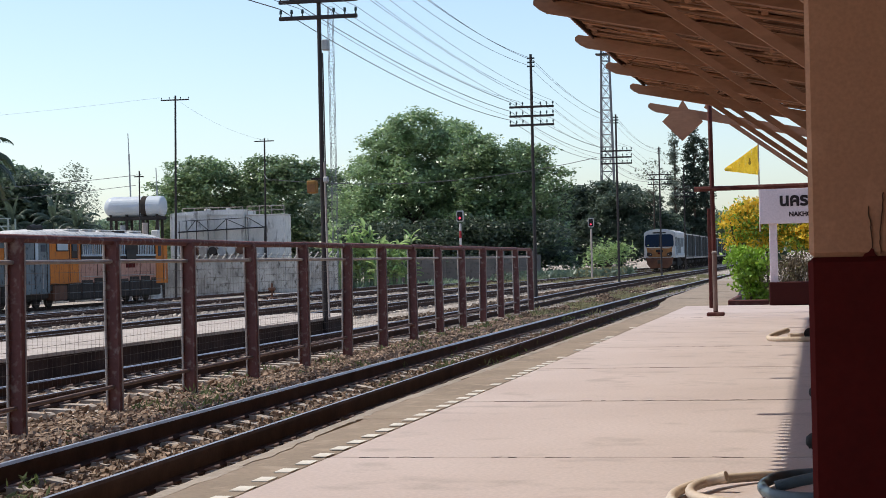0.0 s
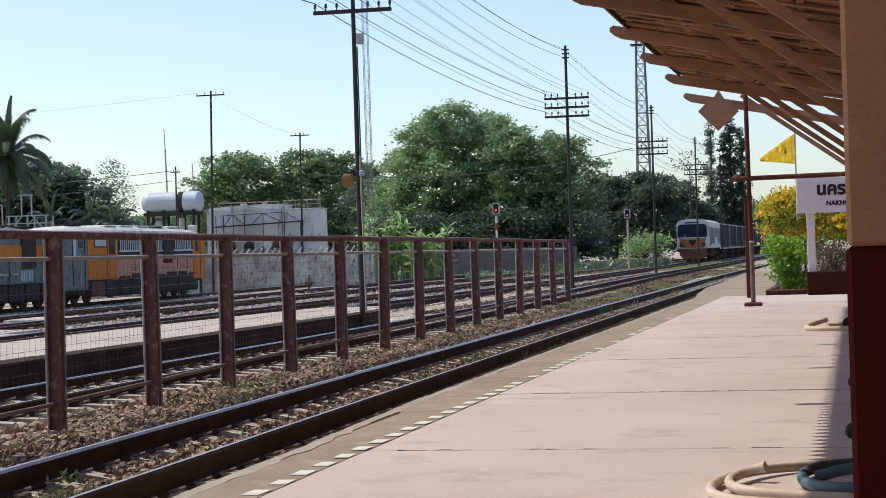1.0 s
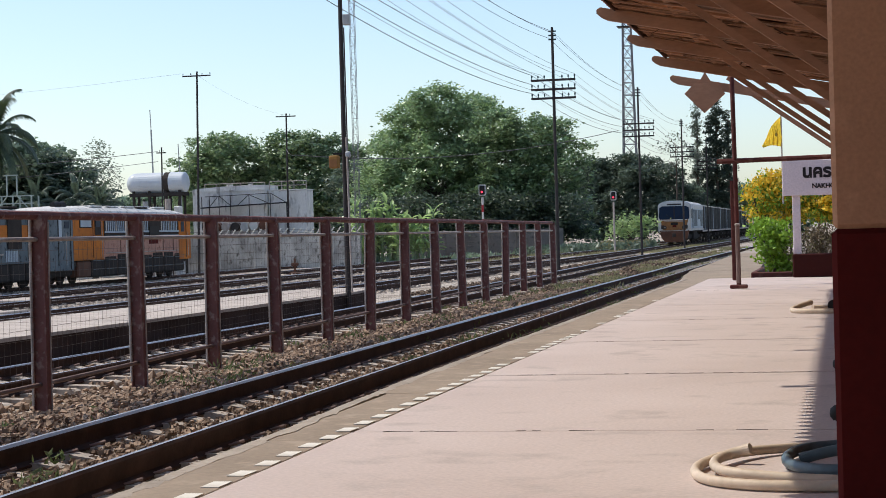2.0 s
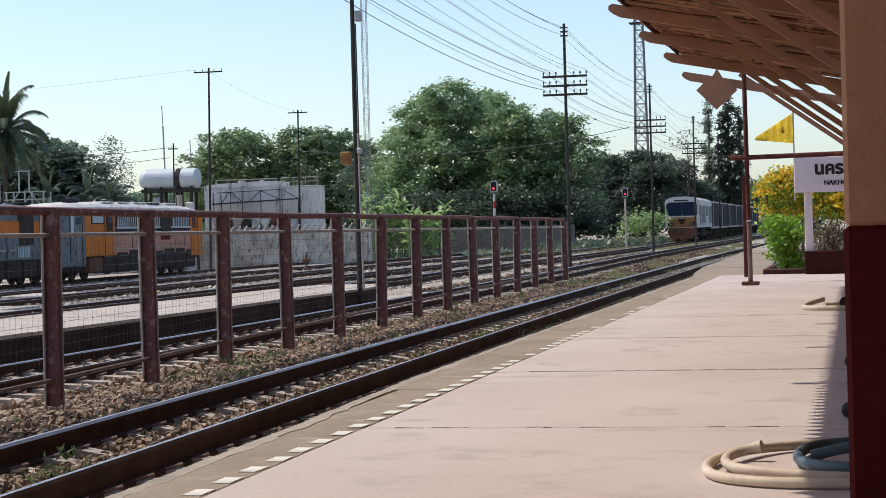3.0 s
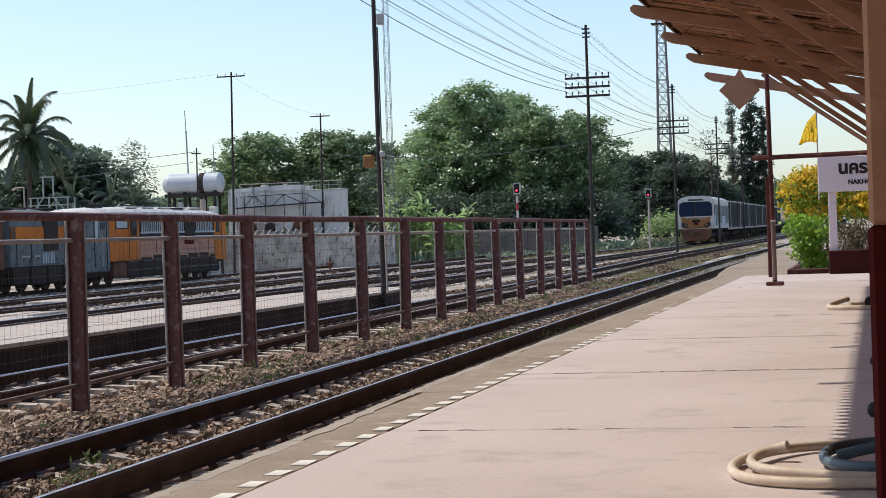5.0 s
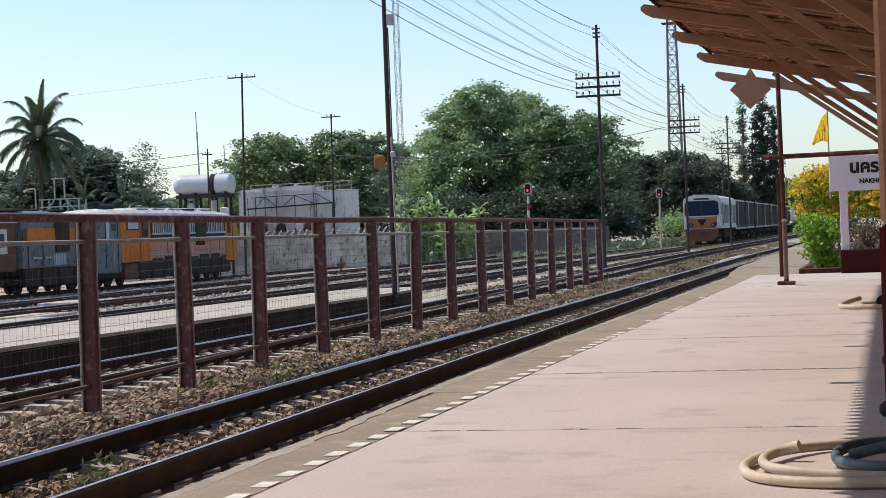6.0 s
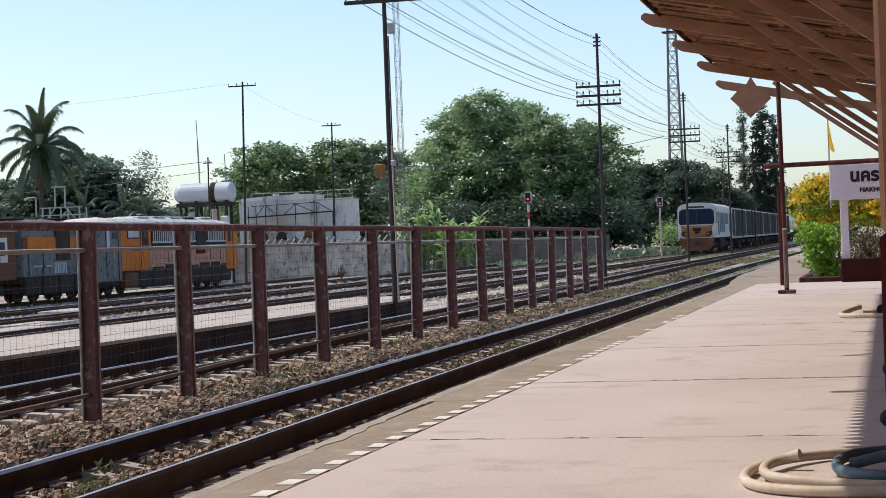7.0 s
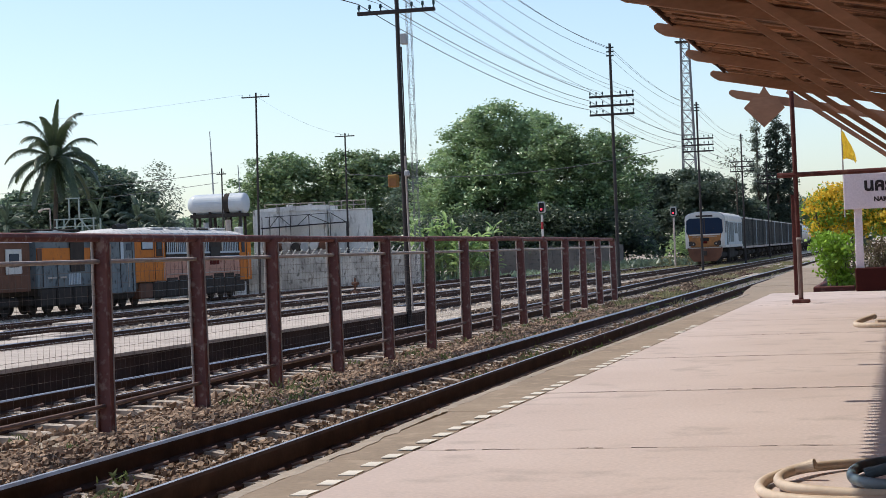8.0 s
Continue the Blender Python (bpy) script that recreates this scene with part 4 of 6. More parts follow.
def build_walls():
    for name, x0, x1, y, h, lab in (("boundary_wall", -50, -34.2, 129, 1.8, "stained grey concrete panel wall with slanted wire posts"), ("boundary_wall", -36.3, -23.6, 150, 1.66, "dark stained concrete panel wall under the trees")):
        base = gz(x0) - .25
        w = thing(name, lab, "wall", (0, 0, base), kind="structure")
        x = x0
        while x < x1:
            bm = B()
            box(bm, x + .02, x + 1.98, y, y + .12, 0, h - base - .1, 0.015)
            part("panel", bm, LIVEWALL if h > 1.7 else DARKWALL, w)
            bm = B()
            box(bm, x - .09, x + .09, y - .06, y + .18, 0, h - base, 0.02)
            post = part("post", bm, LIVEWALL if h > 1.7 else DARKWALL, w)
            if h > 1.7:
                for k in range(4):
                    bm = B()
                    xx = x + .25 + k * .5
                    beam(bm, (xx, y + .05, h - base - .12), (xx + .36, y - .12, h - base + .3), .075, .075)
                    part("slanted_arm", bm, TANKWHITE, post)
            x += 2.0
        for k in range(3 if h > 1.7 else 0):
            wire([(x0 + .1 + .13 * k, y - .1 * k, h - .02 + .11 * k), (x1 + .1 + .13 * k, y - .1 * k, h - .02 + .11 * k)], 0.0, 0.01, "thin strand of barbed wire on the wall")


build_tank_block()
build_cylinder()
build_gantry()
build_walls()
# red hydrant-like switch stand by the tracks
sw = thing("switch_stand", "small rusty red point lever stand in the gravel", "switch stand", (-29.0, 96, gz(-29) - .2))
bm = B()
tube(bm, (0, 0, 0), (0, 0, 0.9), 0.06, seg=8)
part("stem", bm, SKIRT, sw)
bm = B()
box(bm, -.2, .2, -.1, .1, .5, .68, .04)
part("lever_box", bm, SKIRT, sw)
bm = B()
box(bm, -.25, .25, -.25, .25, 0, .15, .03)
part("base", bm, SKIRT, sw)

# pale crossing slabs between the yard tracks
for k, (x, y, w, l) in enumerate(((-20.6, 41.0, 1.6, 3.4), (-22.3, 45.5, 1.2, 2.4), (-27.6, 60.0, 2.2, 3.0))):
    sl = thing("crossing_slab", "pale concrete crossing slab lying in the gravel", "concrete slab", (x, y, gz(x) - .2), 0.03 * k, group="crossing slabs")
    bm = B()
    box(bm, -w / 2, w / 2, -l / 2, l / 2, 0, .14, .02)
    part("slab", bm, ISLAND, sl)


# ---- plants ----
def leaf_cloud(centers, size, rng, aspect=1.7, up=0.25, flat=1.0):
    """Leaf blades: one bent diamond of two triangles for each place."""
    n = len(centers)
    d = rng.normal(size=(n, 3))
    d[:, 2] = d[:, 2] * flat + up * flat
    d /= np.linalg.norm(d, axis=1)[:, None]
    e = rng.normal(size=(n, 3))
    e[:, 2] *= flat
    e -= (e * d).sum(1)[:, None] * d
    e /= np.linalg.norm(e, axis=1)[:, None]
    s = size * rng.uniform(.6, 1.35, size=(n, 1))
    w = s / aspect
    v = np.empty((n, 4, 3))
    v[:, 0] = centers - d * s * .5
    v[:, 1] = centers + e * w * .5
    v[:, 2] = centers + d * s * .5
    v[:, 3] = centers - e * w * .5
    v[:, 1, 2] -= (s * .12)[:, 0]
    v[:, 3, 2] -= (s * .12)[:, 0]
    return v


def cloud_mesh(name, quads, material, parent, label=""):
    n = len(quads)
    me = bpy.data.meshes.new(name)
    me.vertices.add(n * 4)
    me.vertices.foreach_set("co", quads.reshape(-1).astype(np.float32))
    me.loops.add(n * 6)
    idx = (np.arange(n)[:, None] * 4 + np.array([0, 1, 2, 0, 2, 3])[None]).reshape(-1)
    me.loops.foreach_set("vertex_index", idx.astype(np.int32))
    me.polygons.add(n * 2)
    me.polygons.foreach_set("loop_start", (np.arange(n * 2) * 3).astype(np.int32))
    me.polygons.foreach_set("loop_total", np.full(n * 2, 3, np.int32))
    me.update(calc_edges=True)
    me.materials.append(material)
    ob = new(name, me)
    ob.parent = parent
    if label:
        tagged(ob, label)
    return ob


def blob_points(blobs, density, rng, clump=0.9, per=14):
    """Places for leaves: clumps on and inside the shells of a crown's lobes."""
    out = []
    for x, y, z, rx, ry, rz in blobs:
        k = max(4, int(density * (rx * ry + rx * rz + ry * rz) / 3))
        d = rng.normal(size=(k, 3))
        d /= np.linalg.norm(d, axis=1)[:, None]
        d[:, 2] = np.where(d[:, 2] < -.45, -d[:, 2], d[:, 2])
        rad = rng.uniform(.55, 1.0, size=(k, 1)) ** .4 * rng.uniform(.9, 1.16, size=(k, 1))
        c = np.array([x, y, z]) + d * rad * np.array([rx, ry, rz])
        pts = c[:, None, :] + rng.normal(size=(k, per, 3)) * clump * np.array([.46, .46, .24])
        out.append(pts.reshape(-1, 3))
    return np.concatenate(out)


def trunk_mesh(bm, base, top, r0, limbs, rnd, reach):
    base, top = Vector(base), Vector(top)
    q, n = base.copy(), 5
    for i in range(n):
        p = base.lerp(top, (i + 1) / n) + Vector((rnd.uniform(-.15, .15), rnd.uniform(-.15, .15), 0)) * (r0 * 3)
        tube(bm, q, p, r0 * (1 - .12 * i), r0 * (1 - .12 * (i + 1)), seg=8, caps=False)
        q = p
    for k in range(limbs):
        s = rnd.uniform(.45, 1.0)
        a = base.lerp(top, s)
        ang = rnd.uniform(0, 6.28)
        b = a + Vector((math.cos(ang) * reach, math.sin(ang) * reach, reach * rnd.uniform(.4, 1.0)))
        m = a.lerp(b, .5) + Vector((0, 0, reach * .12))
        tube(bm, a, m, r0 * .42, r0 * .28, seg=6, caps=False)
        tube(bm, m, b, r0 * .28, r0 * .1, seg=6, caps=False)


def build_tree(label, x, y, blobs, trunk_h, r0, leaf, density, size, seed, clump=0.9, per=14, name="tree"):
    rng, rnd = np.random.default_rng(seed), random.Random(seed)
    base = gz(x) - .25
    t = thing(name, label, "tree", (x, y, base))
    bm = B()
    trunk_mesh(bm, (0, 0, 0), (rnd.uniform(-.4, .4), 0, trunk_h), r0, 9, rnd, min(trunk_h * .45, 1.0 if r0 < .3 else 3.0))
    part("trunk", bm, BARK, t)
    lb = [(bx - x, by - y, bz - base, a, b, c) for bx, by, bz, a, b, c in blobs]
    cloud_mesh("crown", leaf_cloud(blob_points(lb, density, rng, clump, per), size, rng, flat=.35), leaf, t)
    return t


def lobes(seed, n, x0, x1, y, zs, r, depth=4.0):
    """Lobes of a crown under a skyline given as (x, top)."""
    rnd = random.Random(seed)
    out = []
    for k in range(n):
        x = x0 + (x1 - x0) * (k + rnd.random()) / n
        top = lerp(zs, x)
        rr = r * rnd.uniform(.75, 1.2)
        z = top - rr * .9
        out.append((x, y + rnd.uniform(-depth, depth), z, rr * 1.15, rr, rr * .9))
        while z > 1.4:
            z -= rr * rnd.uniform(.8, 1.2)
            if z > 0.2:
                out.append((x + rnd.uniform(-1, 1) * rr * .6, y + rnd.uniform(-depth, depth), z, rr * 1.15, rr, rr * .9))
    return out


# the great tree, and its neighbour nearer the line
SK1 = [(-42.0, 6.0), (-41.0, 8.2), (-40.0, 10.3), (-39.2, 12.0), (-38.4, 12.9), (-37.4, 13.5), (-36, 14.4), (-33.4, 14.2), (-31.4, 13.7), (-30.4, 12.2), (-29.3, 11.8)]
build_tree("great broad-crowned tree with dense dark green leaves", -35.5, 161, lobes(1, 12, -40.9, -29.6, 161, SK1, 1.75), 6, 0.55, LEAF, 3.9, 0.36, 11, 1.0, 80)
SK2 = [(-29.5, 11.3), (-27.7, 11.9), (-26.5, 10.5), (-25.2, 11.4), (-23.6, 10.9), (-22.6, 10.2), (-22.1, 8.8), (-21.0, 7.6)]
build_tree("dark green broad-leaved tree beside the great tree", -25.5, 157, lobes(2, 9, -29.4, -21.9, 157, SK2, 1.45, 3), 5, 0.4, LEAFSUN, 4.8, 0.34, 12, 0.9, 70)
SK3 = [(-75, 8.5), (-73, 12.2), (-70, 13.3), (-68, 13.4), (-66, 12.9), (-64.6, 11.2), (-63, 10)]
build_tree("round dark green tree behind the oil tank", -68.5, 202, lobes(3, 9, -74, -63.6, 202, SK3, 1.8), 6, 0.5, LEAF, 4.2, 0.46, 13, 1.1, 50)
SK4 = [(-64, 11.2), (-60.6, 13.1), (-58, 13.2), (-56, 12.7), (-54, 11.6), (-53, 10.0)]
build_tree("round dark green tree behind the storage tank", -57.5, 200, lobes(4, 8, -63, -53.2, 200, SK4, 1.8), 6, 0.5, LEAF, 4.2, 0.46, 14, 1.1, 50)
SK5 = [(-52.5, 8.8), (-49, 9.6), (-46, 9.0)]
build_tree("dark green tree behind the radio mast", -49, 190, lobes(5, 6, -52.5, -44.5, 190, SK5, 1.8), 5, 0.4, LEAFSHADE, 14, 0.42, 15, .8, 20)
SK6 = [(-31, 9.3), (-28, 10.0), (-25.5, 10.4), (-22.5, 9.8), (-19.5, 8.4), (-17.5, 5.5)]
build_tree("low shade-darkened green tree beyond the signal", -25, 224, lobes(6, 9, -31.5, -17.8, 224, SK6, 1.8), 5, 0.4, LEAFSHADE, 16, 0.4, 16, .8, 22)
SK7 = [(-27, 8.0), (-20, 8.9), (-14, 8.4), (-7, 7.6), (2, 7.4), (12, 7.4)]
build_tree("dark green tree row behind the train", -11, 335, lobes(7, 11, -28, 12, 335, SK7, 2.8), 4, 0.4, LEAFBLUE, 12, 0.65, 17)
SK8 = [(-75, 9.5), (-72, 9.8), (-68, 9.0), (-64, 7.5), (-60, 5.0)]
build_tree("dark green tree behind the palm", -67.5, 141, lobes(8, 8, -73.5, -63.2, 141, [(-74, 7.0), (-68, 8.0), (-65.5, 10.0), (-63.8, 9.6), (-62.5, 6.5)], 1.7, 2.5), 4, 0.35, LEAFBLUE, 24, 0.5, 18)
build_tree("dark green tree at the yard's edge", -73, 140, lobes(9, 4, -76, -70, 140, [(-77, 6.5), (-70, 7.0)], 1.8, 2), 4, 0.35, LEAFBLUE, 22, 0.5, 19)
# the shrubs' dark leaves paint the shadow beneath the great tree
build_tree("low shade-darkened shrubs in front of the great tree", -28, 153, lobes(10, 12, -40, -20.5, 153, [(-40, 4.5), (-30, 4.8), (-21, 4.2)], 1.4, 2), 2, 0.2, LEAFSHADE, 18, 0.34, 20, name="shrubs")
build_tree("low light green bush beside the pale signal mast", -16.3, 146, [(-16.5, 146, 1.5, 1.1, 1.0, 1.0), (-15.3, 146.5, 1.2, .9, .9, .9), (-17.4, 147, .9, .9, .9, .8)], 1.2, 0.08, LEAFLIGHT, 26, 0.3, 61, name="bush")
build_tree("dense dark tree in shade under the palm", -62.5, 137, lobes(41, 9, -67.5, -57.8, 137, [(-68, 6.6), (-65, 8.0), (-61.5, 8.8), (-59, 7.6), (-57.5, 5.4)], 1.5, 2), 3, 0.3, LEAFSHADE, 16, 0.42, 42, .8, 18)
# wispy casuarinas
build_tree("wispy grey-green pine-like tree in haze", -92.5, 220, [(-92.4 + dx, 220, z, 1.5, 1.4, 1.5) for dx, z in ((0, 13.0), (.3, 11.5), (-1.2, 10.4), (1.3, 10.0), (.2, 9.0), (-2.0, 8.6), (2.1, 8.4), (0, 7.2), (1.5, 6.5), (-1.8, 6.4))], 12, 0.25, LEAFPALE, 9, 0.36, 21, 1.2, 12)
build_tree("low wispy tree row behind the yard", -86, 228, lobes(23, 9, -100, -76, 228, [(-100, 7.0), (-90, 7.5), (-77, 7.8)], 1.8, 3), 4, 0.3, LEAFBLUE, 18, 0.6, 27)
cz = random.Random(31)
for bx, lab, hh, sd, wd in ((-19.6, "tall dark casuarina tree with wispy branches", 21.2, 22, 1.9), (-22.6, "slim dark casuarina tree with ragged branches", 20.3, 24, 0.9), (-17.6, "tall dark casuarina tree with wispy branches", 19.3, 26, 1.2)):
    bl = []
    z = 3.0
    while z < hh:
        k = 1.15 - .8 * (z / hh)
        for _ in range(2):
            bl.append((bx + cz.uniform(-1, 1) * wd * k, 300 + cz.uniform(-1, 1), z + cz.uniform(-.5, .5), wd * k * cz.uniform(.35, .75), wd * k * .6, cz.uniform(.5, 1.1)))
        z += 0.8
    build_tree(lab, bx, 300, bl, hh - .5, 0.28, LEAFPALE if sd == 24 else LEAFDARK, 34, 0.4, sd, 0.7, 14)
build_tree("thin bare-branched tree beyond the poles", -18.5, 215, [(-18.5 + dx, 215, z, .9, .9, .8) for dx, z in ((0, 11.5), (1.2, 10.2), (-1.4, 10.5), (.6, 9.0), (2.2, 9.2), (-.7, 8.2))], 11.5, 0.12, LEAFPALE, 14, 0.34, 25, 0.8, 6)


def build_palm(x, y, ztop, seed, r=5.0, n=26, name="palm_tree", label="tall coconut palm with drooping dark fronds", leaf=None):
    rnd = random.Random(seed)
    base = gz(x) - .25
    p = thing(name, label, "palm tree", (x, y, base))
    H = ztop - base
    bm = B()
    q = Vector((0, 0, 0))
    for k in range(8):
        nx = Vector((.5 * math.sin(k / 8 * 1.6), 0, H * (k + 1) / 8))
        tube(bm, q, nx, .24 - .012 * k, .23 - .012 * k, seg=8, caps=False)
        q = nx
    part("trunk", bm, BARK, p)
    for k in range(n):
        az = k * 2.39996 + rnd.uniform(-.2, .2)
        f = (k + .5) / n
        rise = 1.5 - 2.3 * f + rnd.uniform(-.1, .1)
        ln = r * rnd.uniform(.85, 1.05)
        verts, faces, pts = [], [], []
        d = Vector((math.cos(az) * math.cos(rise), math.sin(az) * math.cos(rise), math.sin(rise)))
        pos, seg = q.copy(), 16
        for c in range(seg + 1):
            pts.append((pos.copy(), d.copy()))
            pos += d * ln / seg
            d = (d + Vector((0, 0, -.03 - .014 * c))).normalized()
        for c in range(3 * seg):
            a, dd = pts[c // 3]
            a = a.lerp(pts[c // 3 + 1][0], (c % 3) / 3)
            side = dd.cross(Vector((0, 0, 1)))
            side = side.normalized() if side.length > .05 else Vector((math.sin(az), -math.cos(az), 0))
            u = c / (3 * seg)
            blade = ln * .2 * math.sin(math.pi * min(1, .18 + u * .74)) * rnd.uniform(.8, 1.1)
            if u < .08:
                continue
            for sg in (-1, 1):
                mid = a + side * sg * blade * .42 + dd * blade * .3 + Vector((0, 0, -blade * .05))
                tip = mid + side * sg * blade * .22 + dd * blade * .28 + Vector((0, 0, -blade * rnd.uniform(.35, .7)))
                wv = dd * (.045 * r / 4.5 + .01)
                i = len(verts)
                verts += [tuple(a - wv), tuple(a + wv), tuple(mid + wv), tuple(mid - wv), tuple(tip)]
                faces += [(i, i + 1, i + 2, i + 3), (i + 3, i + 2, i + 4)]
        for c in range(seg):
            a, b = pts[c][0], pts[c + 1][0]
            wide = .05 * (1 - c / seg) + .012
            side, i = Vector((math.sin(az), -math.cos(az), 0)) * wide, len(verts)
            up = Vector((0, 0, wide))
            verts += [tuple(a - side), tuple(a + up), tuple(a + side), tuple(b - side), tuple(b + up), tuple(b + side)]
            faces += [(i, i + 1, i + 4, i + 3), (i + 1, i + 2, i + 5, i + 4), (i + 2, i, i + 3, i + 5)]
        raw("frond", verts, faces, leaf or PALMLEAF, p)
    return p


PALMLEAF = mat("coconut_palm_leaf", (0.06, 0.09, 0.045), (0.085, 0.11, 0.05), 1.5, 0.4, bump=0, vary=0.4, through_light=0.3, gloss=0.6)
build_palm(-63.33, 130, 9.8, 1, 4.6, 32)
for i, (x, y, z) in enumerate(((-58.6, 127, 4.6), (-55.8, 128, 4.7), (-53.6, 127, 4.2), (-65.5, 126, 4.8))):
    build_palm(x, y, z, 5 + i, 2.4, 18, label="young palm with arching green fronds behind the gantry", leaf=LEAFSHADE)


def build_banana():
    rnd = random.Random(9)
    for k in range(30):
        x = -37.3 + k * .215 + rnd.uniform(-.2, .2)
        base = gz(x) - .2
        b = thing("banana_plant", "bright green banana plant with broad arching leaves", "banana plant", (x, 140 + rnd.uniform(-1, 1), base), group="banana plants")
        H = rnd.uniform(3.1, 4.9) * (1.0 if x < -34 else .78)
        bm = B()
        tube(bm, (0, 0, 0), (0, 0, H), .12, .07, seg=8)
        part("stem", bm, LEAF, b)
        for j in range(24):
            az, rise, ln = rnd.uniform(0, 6.28), rnd.uniform(.3, 1.4), rnd.uniform(.6, 1.15)
            d = Vector((math.cos(az) * math.cos(rise), math.sin(az) * math.cos(rise), math.sin(rise)))
            pos, verts, faces = Vector((0, 0, H * rnd.uniform(.15, 1))), [], []
            for s in range(7):
                side = d.cross(Vector((0, 0, 1))).normalized() * (.165 * math.sin(math.pi * (.08 + .9 * s / 6)))
                verts += [tuple(pos - side + Vector((0, 0, .08))), tuple(pos), tuple(pos + side + Vector((0, 0, .08)))]
                pos = pos + d * ln / 6
                d = (d + Vector((0, 0, -.2))).normalized()
            for s in range(6):
                i = s * 3
                faces += [(i, i + 1, i + 4, i + 3), (i + 1, i + 2, i + 5, i + 4)]
            raw("leaf", verts, faces, LEAFLIGHT, b)


build_banana()


# ---- garden by the sign ----
def build_garden():
    rng, rnd = np.random.default_rng(40), random.Random(40)
    s = thing("flowering_shrub", "tall shrub covered with yellow flowers behind the sign", "shrub", (-1.2, 44.5, 0.2))
    bm = B()
    for k in range(7):
        a = Vector((rnd.uniform(-.5, .6), rnd.uniform(-.3, .3), 0))
        tube(bm, a, a * 1.8 + Vector((0, 0, 2.0)), .035, .015, seg=6, caps=False)
    part("stems", bm, BARK, s)
    bl = [(rnd.uniform(-.75, 1.6), rnd.uniform(-.4, .5), rnd.uniform(1.3, 2.05), .42, .4, .36) for _ in range(26)]
    bl += [(-.72, 0, 1.9, .3, .3, .25), (-.4, 0, 2.2, .35, .3, .22), (.2, 0, 2.25, .4, .3, .2)]
    cloud_mesh("foliage", leaf_cloud(blob_points(bl, 130, rng, .3, 8), .085, rng), LEAFYOUNG, s)
    cloud_mesh("blossom", leaf_cloud(blob_points([(x, y, z + .06, a * 1.06, b * 1.06, c * 1.06) for x, y, z, a, b, c in bl], 190, rng, .16, 8), .085, rng, 1.2), FLOWER, s, "clusters of yellow flowers")
    s = thing("leafy_shrub", "low lime-green leafy shrub at the platform's end", "shrub", (-1.5, 42.6, 0.2))
    bl = [(rnd.uniform(-.3, .32), rnd.uniform(-.25, .25), rnd.uniform(.15, 1.15), .24, .22, .22) for _ in range(22)]
    cloud_mesh("foliage", leaf_cloud(blob_points(bl, 260, rng, .2, 8), .1, rng, 1.5), LEAFYOUNG, s)
    bm = B()
    for k in range(5):
        tube(bm, (rnd.uniform(-.1, .1), 0, 0), (rnd.uniform(-.3, .3), 0, .9), .02, .01, seg=5, caps=False)
    part("stems", bm, BARK, s)
    s = thing("dry_hedge", "dry brown twiggy hedge behind the planter", "hedge", (0.3, 42.3, 0.2))
    bl = [(rnd.uniform(-1.2, 2.4), rnd.uniform(-.3, .3), rnd.uniform(.3, 1.1), .35, .3, .25) for _ in range(40)]
    tagged(cloud_mesh("twig_tangle", leaf_cloud(blob_points(bl, 200, rng, .28, 8), .11, rng, 5.0, 1.2), DRYTWIG, s), kind="stuff")
    cloud_mesh("foliage", leaf_cloud(blob_points(bl[::3], 60, rng, .28, 8), .07, rng, 1.6), GRASS, s)
    # kerb round the bed
    bm = B()
    box(bm, -1.9, -1.08, 41.2, 41.32, .2, .36, .02)
    box(bm, -1.98, -1.86, 41.2, 46, .2, .36, .02)
    tagged(part("garden_kerb", bm, MAROON, None), "low maroon painted kerb round the flower bed", "kerb", kind="structure")


build_garden()


def text_mesh(body, size, material, parent, m, name="lettering"):
    cu = bpy.data.curves.new("text", "FONT")
    cu.body, cu.size, cu.extrude, cu.offset = body, size, 0.004, size * 0.045
    tmp = new("text", cu)
    dg = bpy.context.evaluated_depsgraph_get()
    me = bpy.data.meshes.new_from_object(tmp.evaluated_get(dg))
    bpy.data.objects.remove(tmp)
    me.materials.clear()
    me.materials.append(material)
    ob = new(name, me)
    ob.parent, ob.matrix_local = parent, m
    return ob


def build_sign():
    s = thing("station_sign", "pinkish white station name board on white posts in a maroon planter", "station sign", (0, 40.5, .25))
    bm = B()
    box(bm, -1.225, 2.4, -.04, .04, 1.76, 2.52, 0.01)
    board = part("board", bm, SIGNWHITE, s)
    for x in (-1.03, 2.05):
        bm = B()
        box(bm, x, x + .17, .05, .2, 0.3, 1.8, 0.01)
        part("post", bm, SIGNWHITE, s)
    bm = B()
    box(bm, -1.05, 2.5, -.12, .5, 0, .5, .02)
    part("planter", bm, PLANTER, s, "maroon painted planter box")
    flat = lambda x, z: pose(x, -.045, z, 90, 0, 0)
    text_mesh("\u0e19\u0e04\u0e23", .36, INK, board, flat(-.8, 2.15), "thai_lettering")
    text_mesh("NAKHO", .135, INK, board, flat(-.6, 1.915), "latin_lettering")


build_sign()


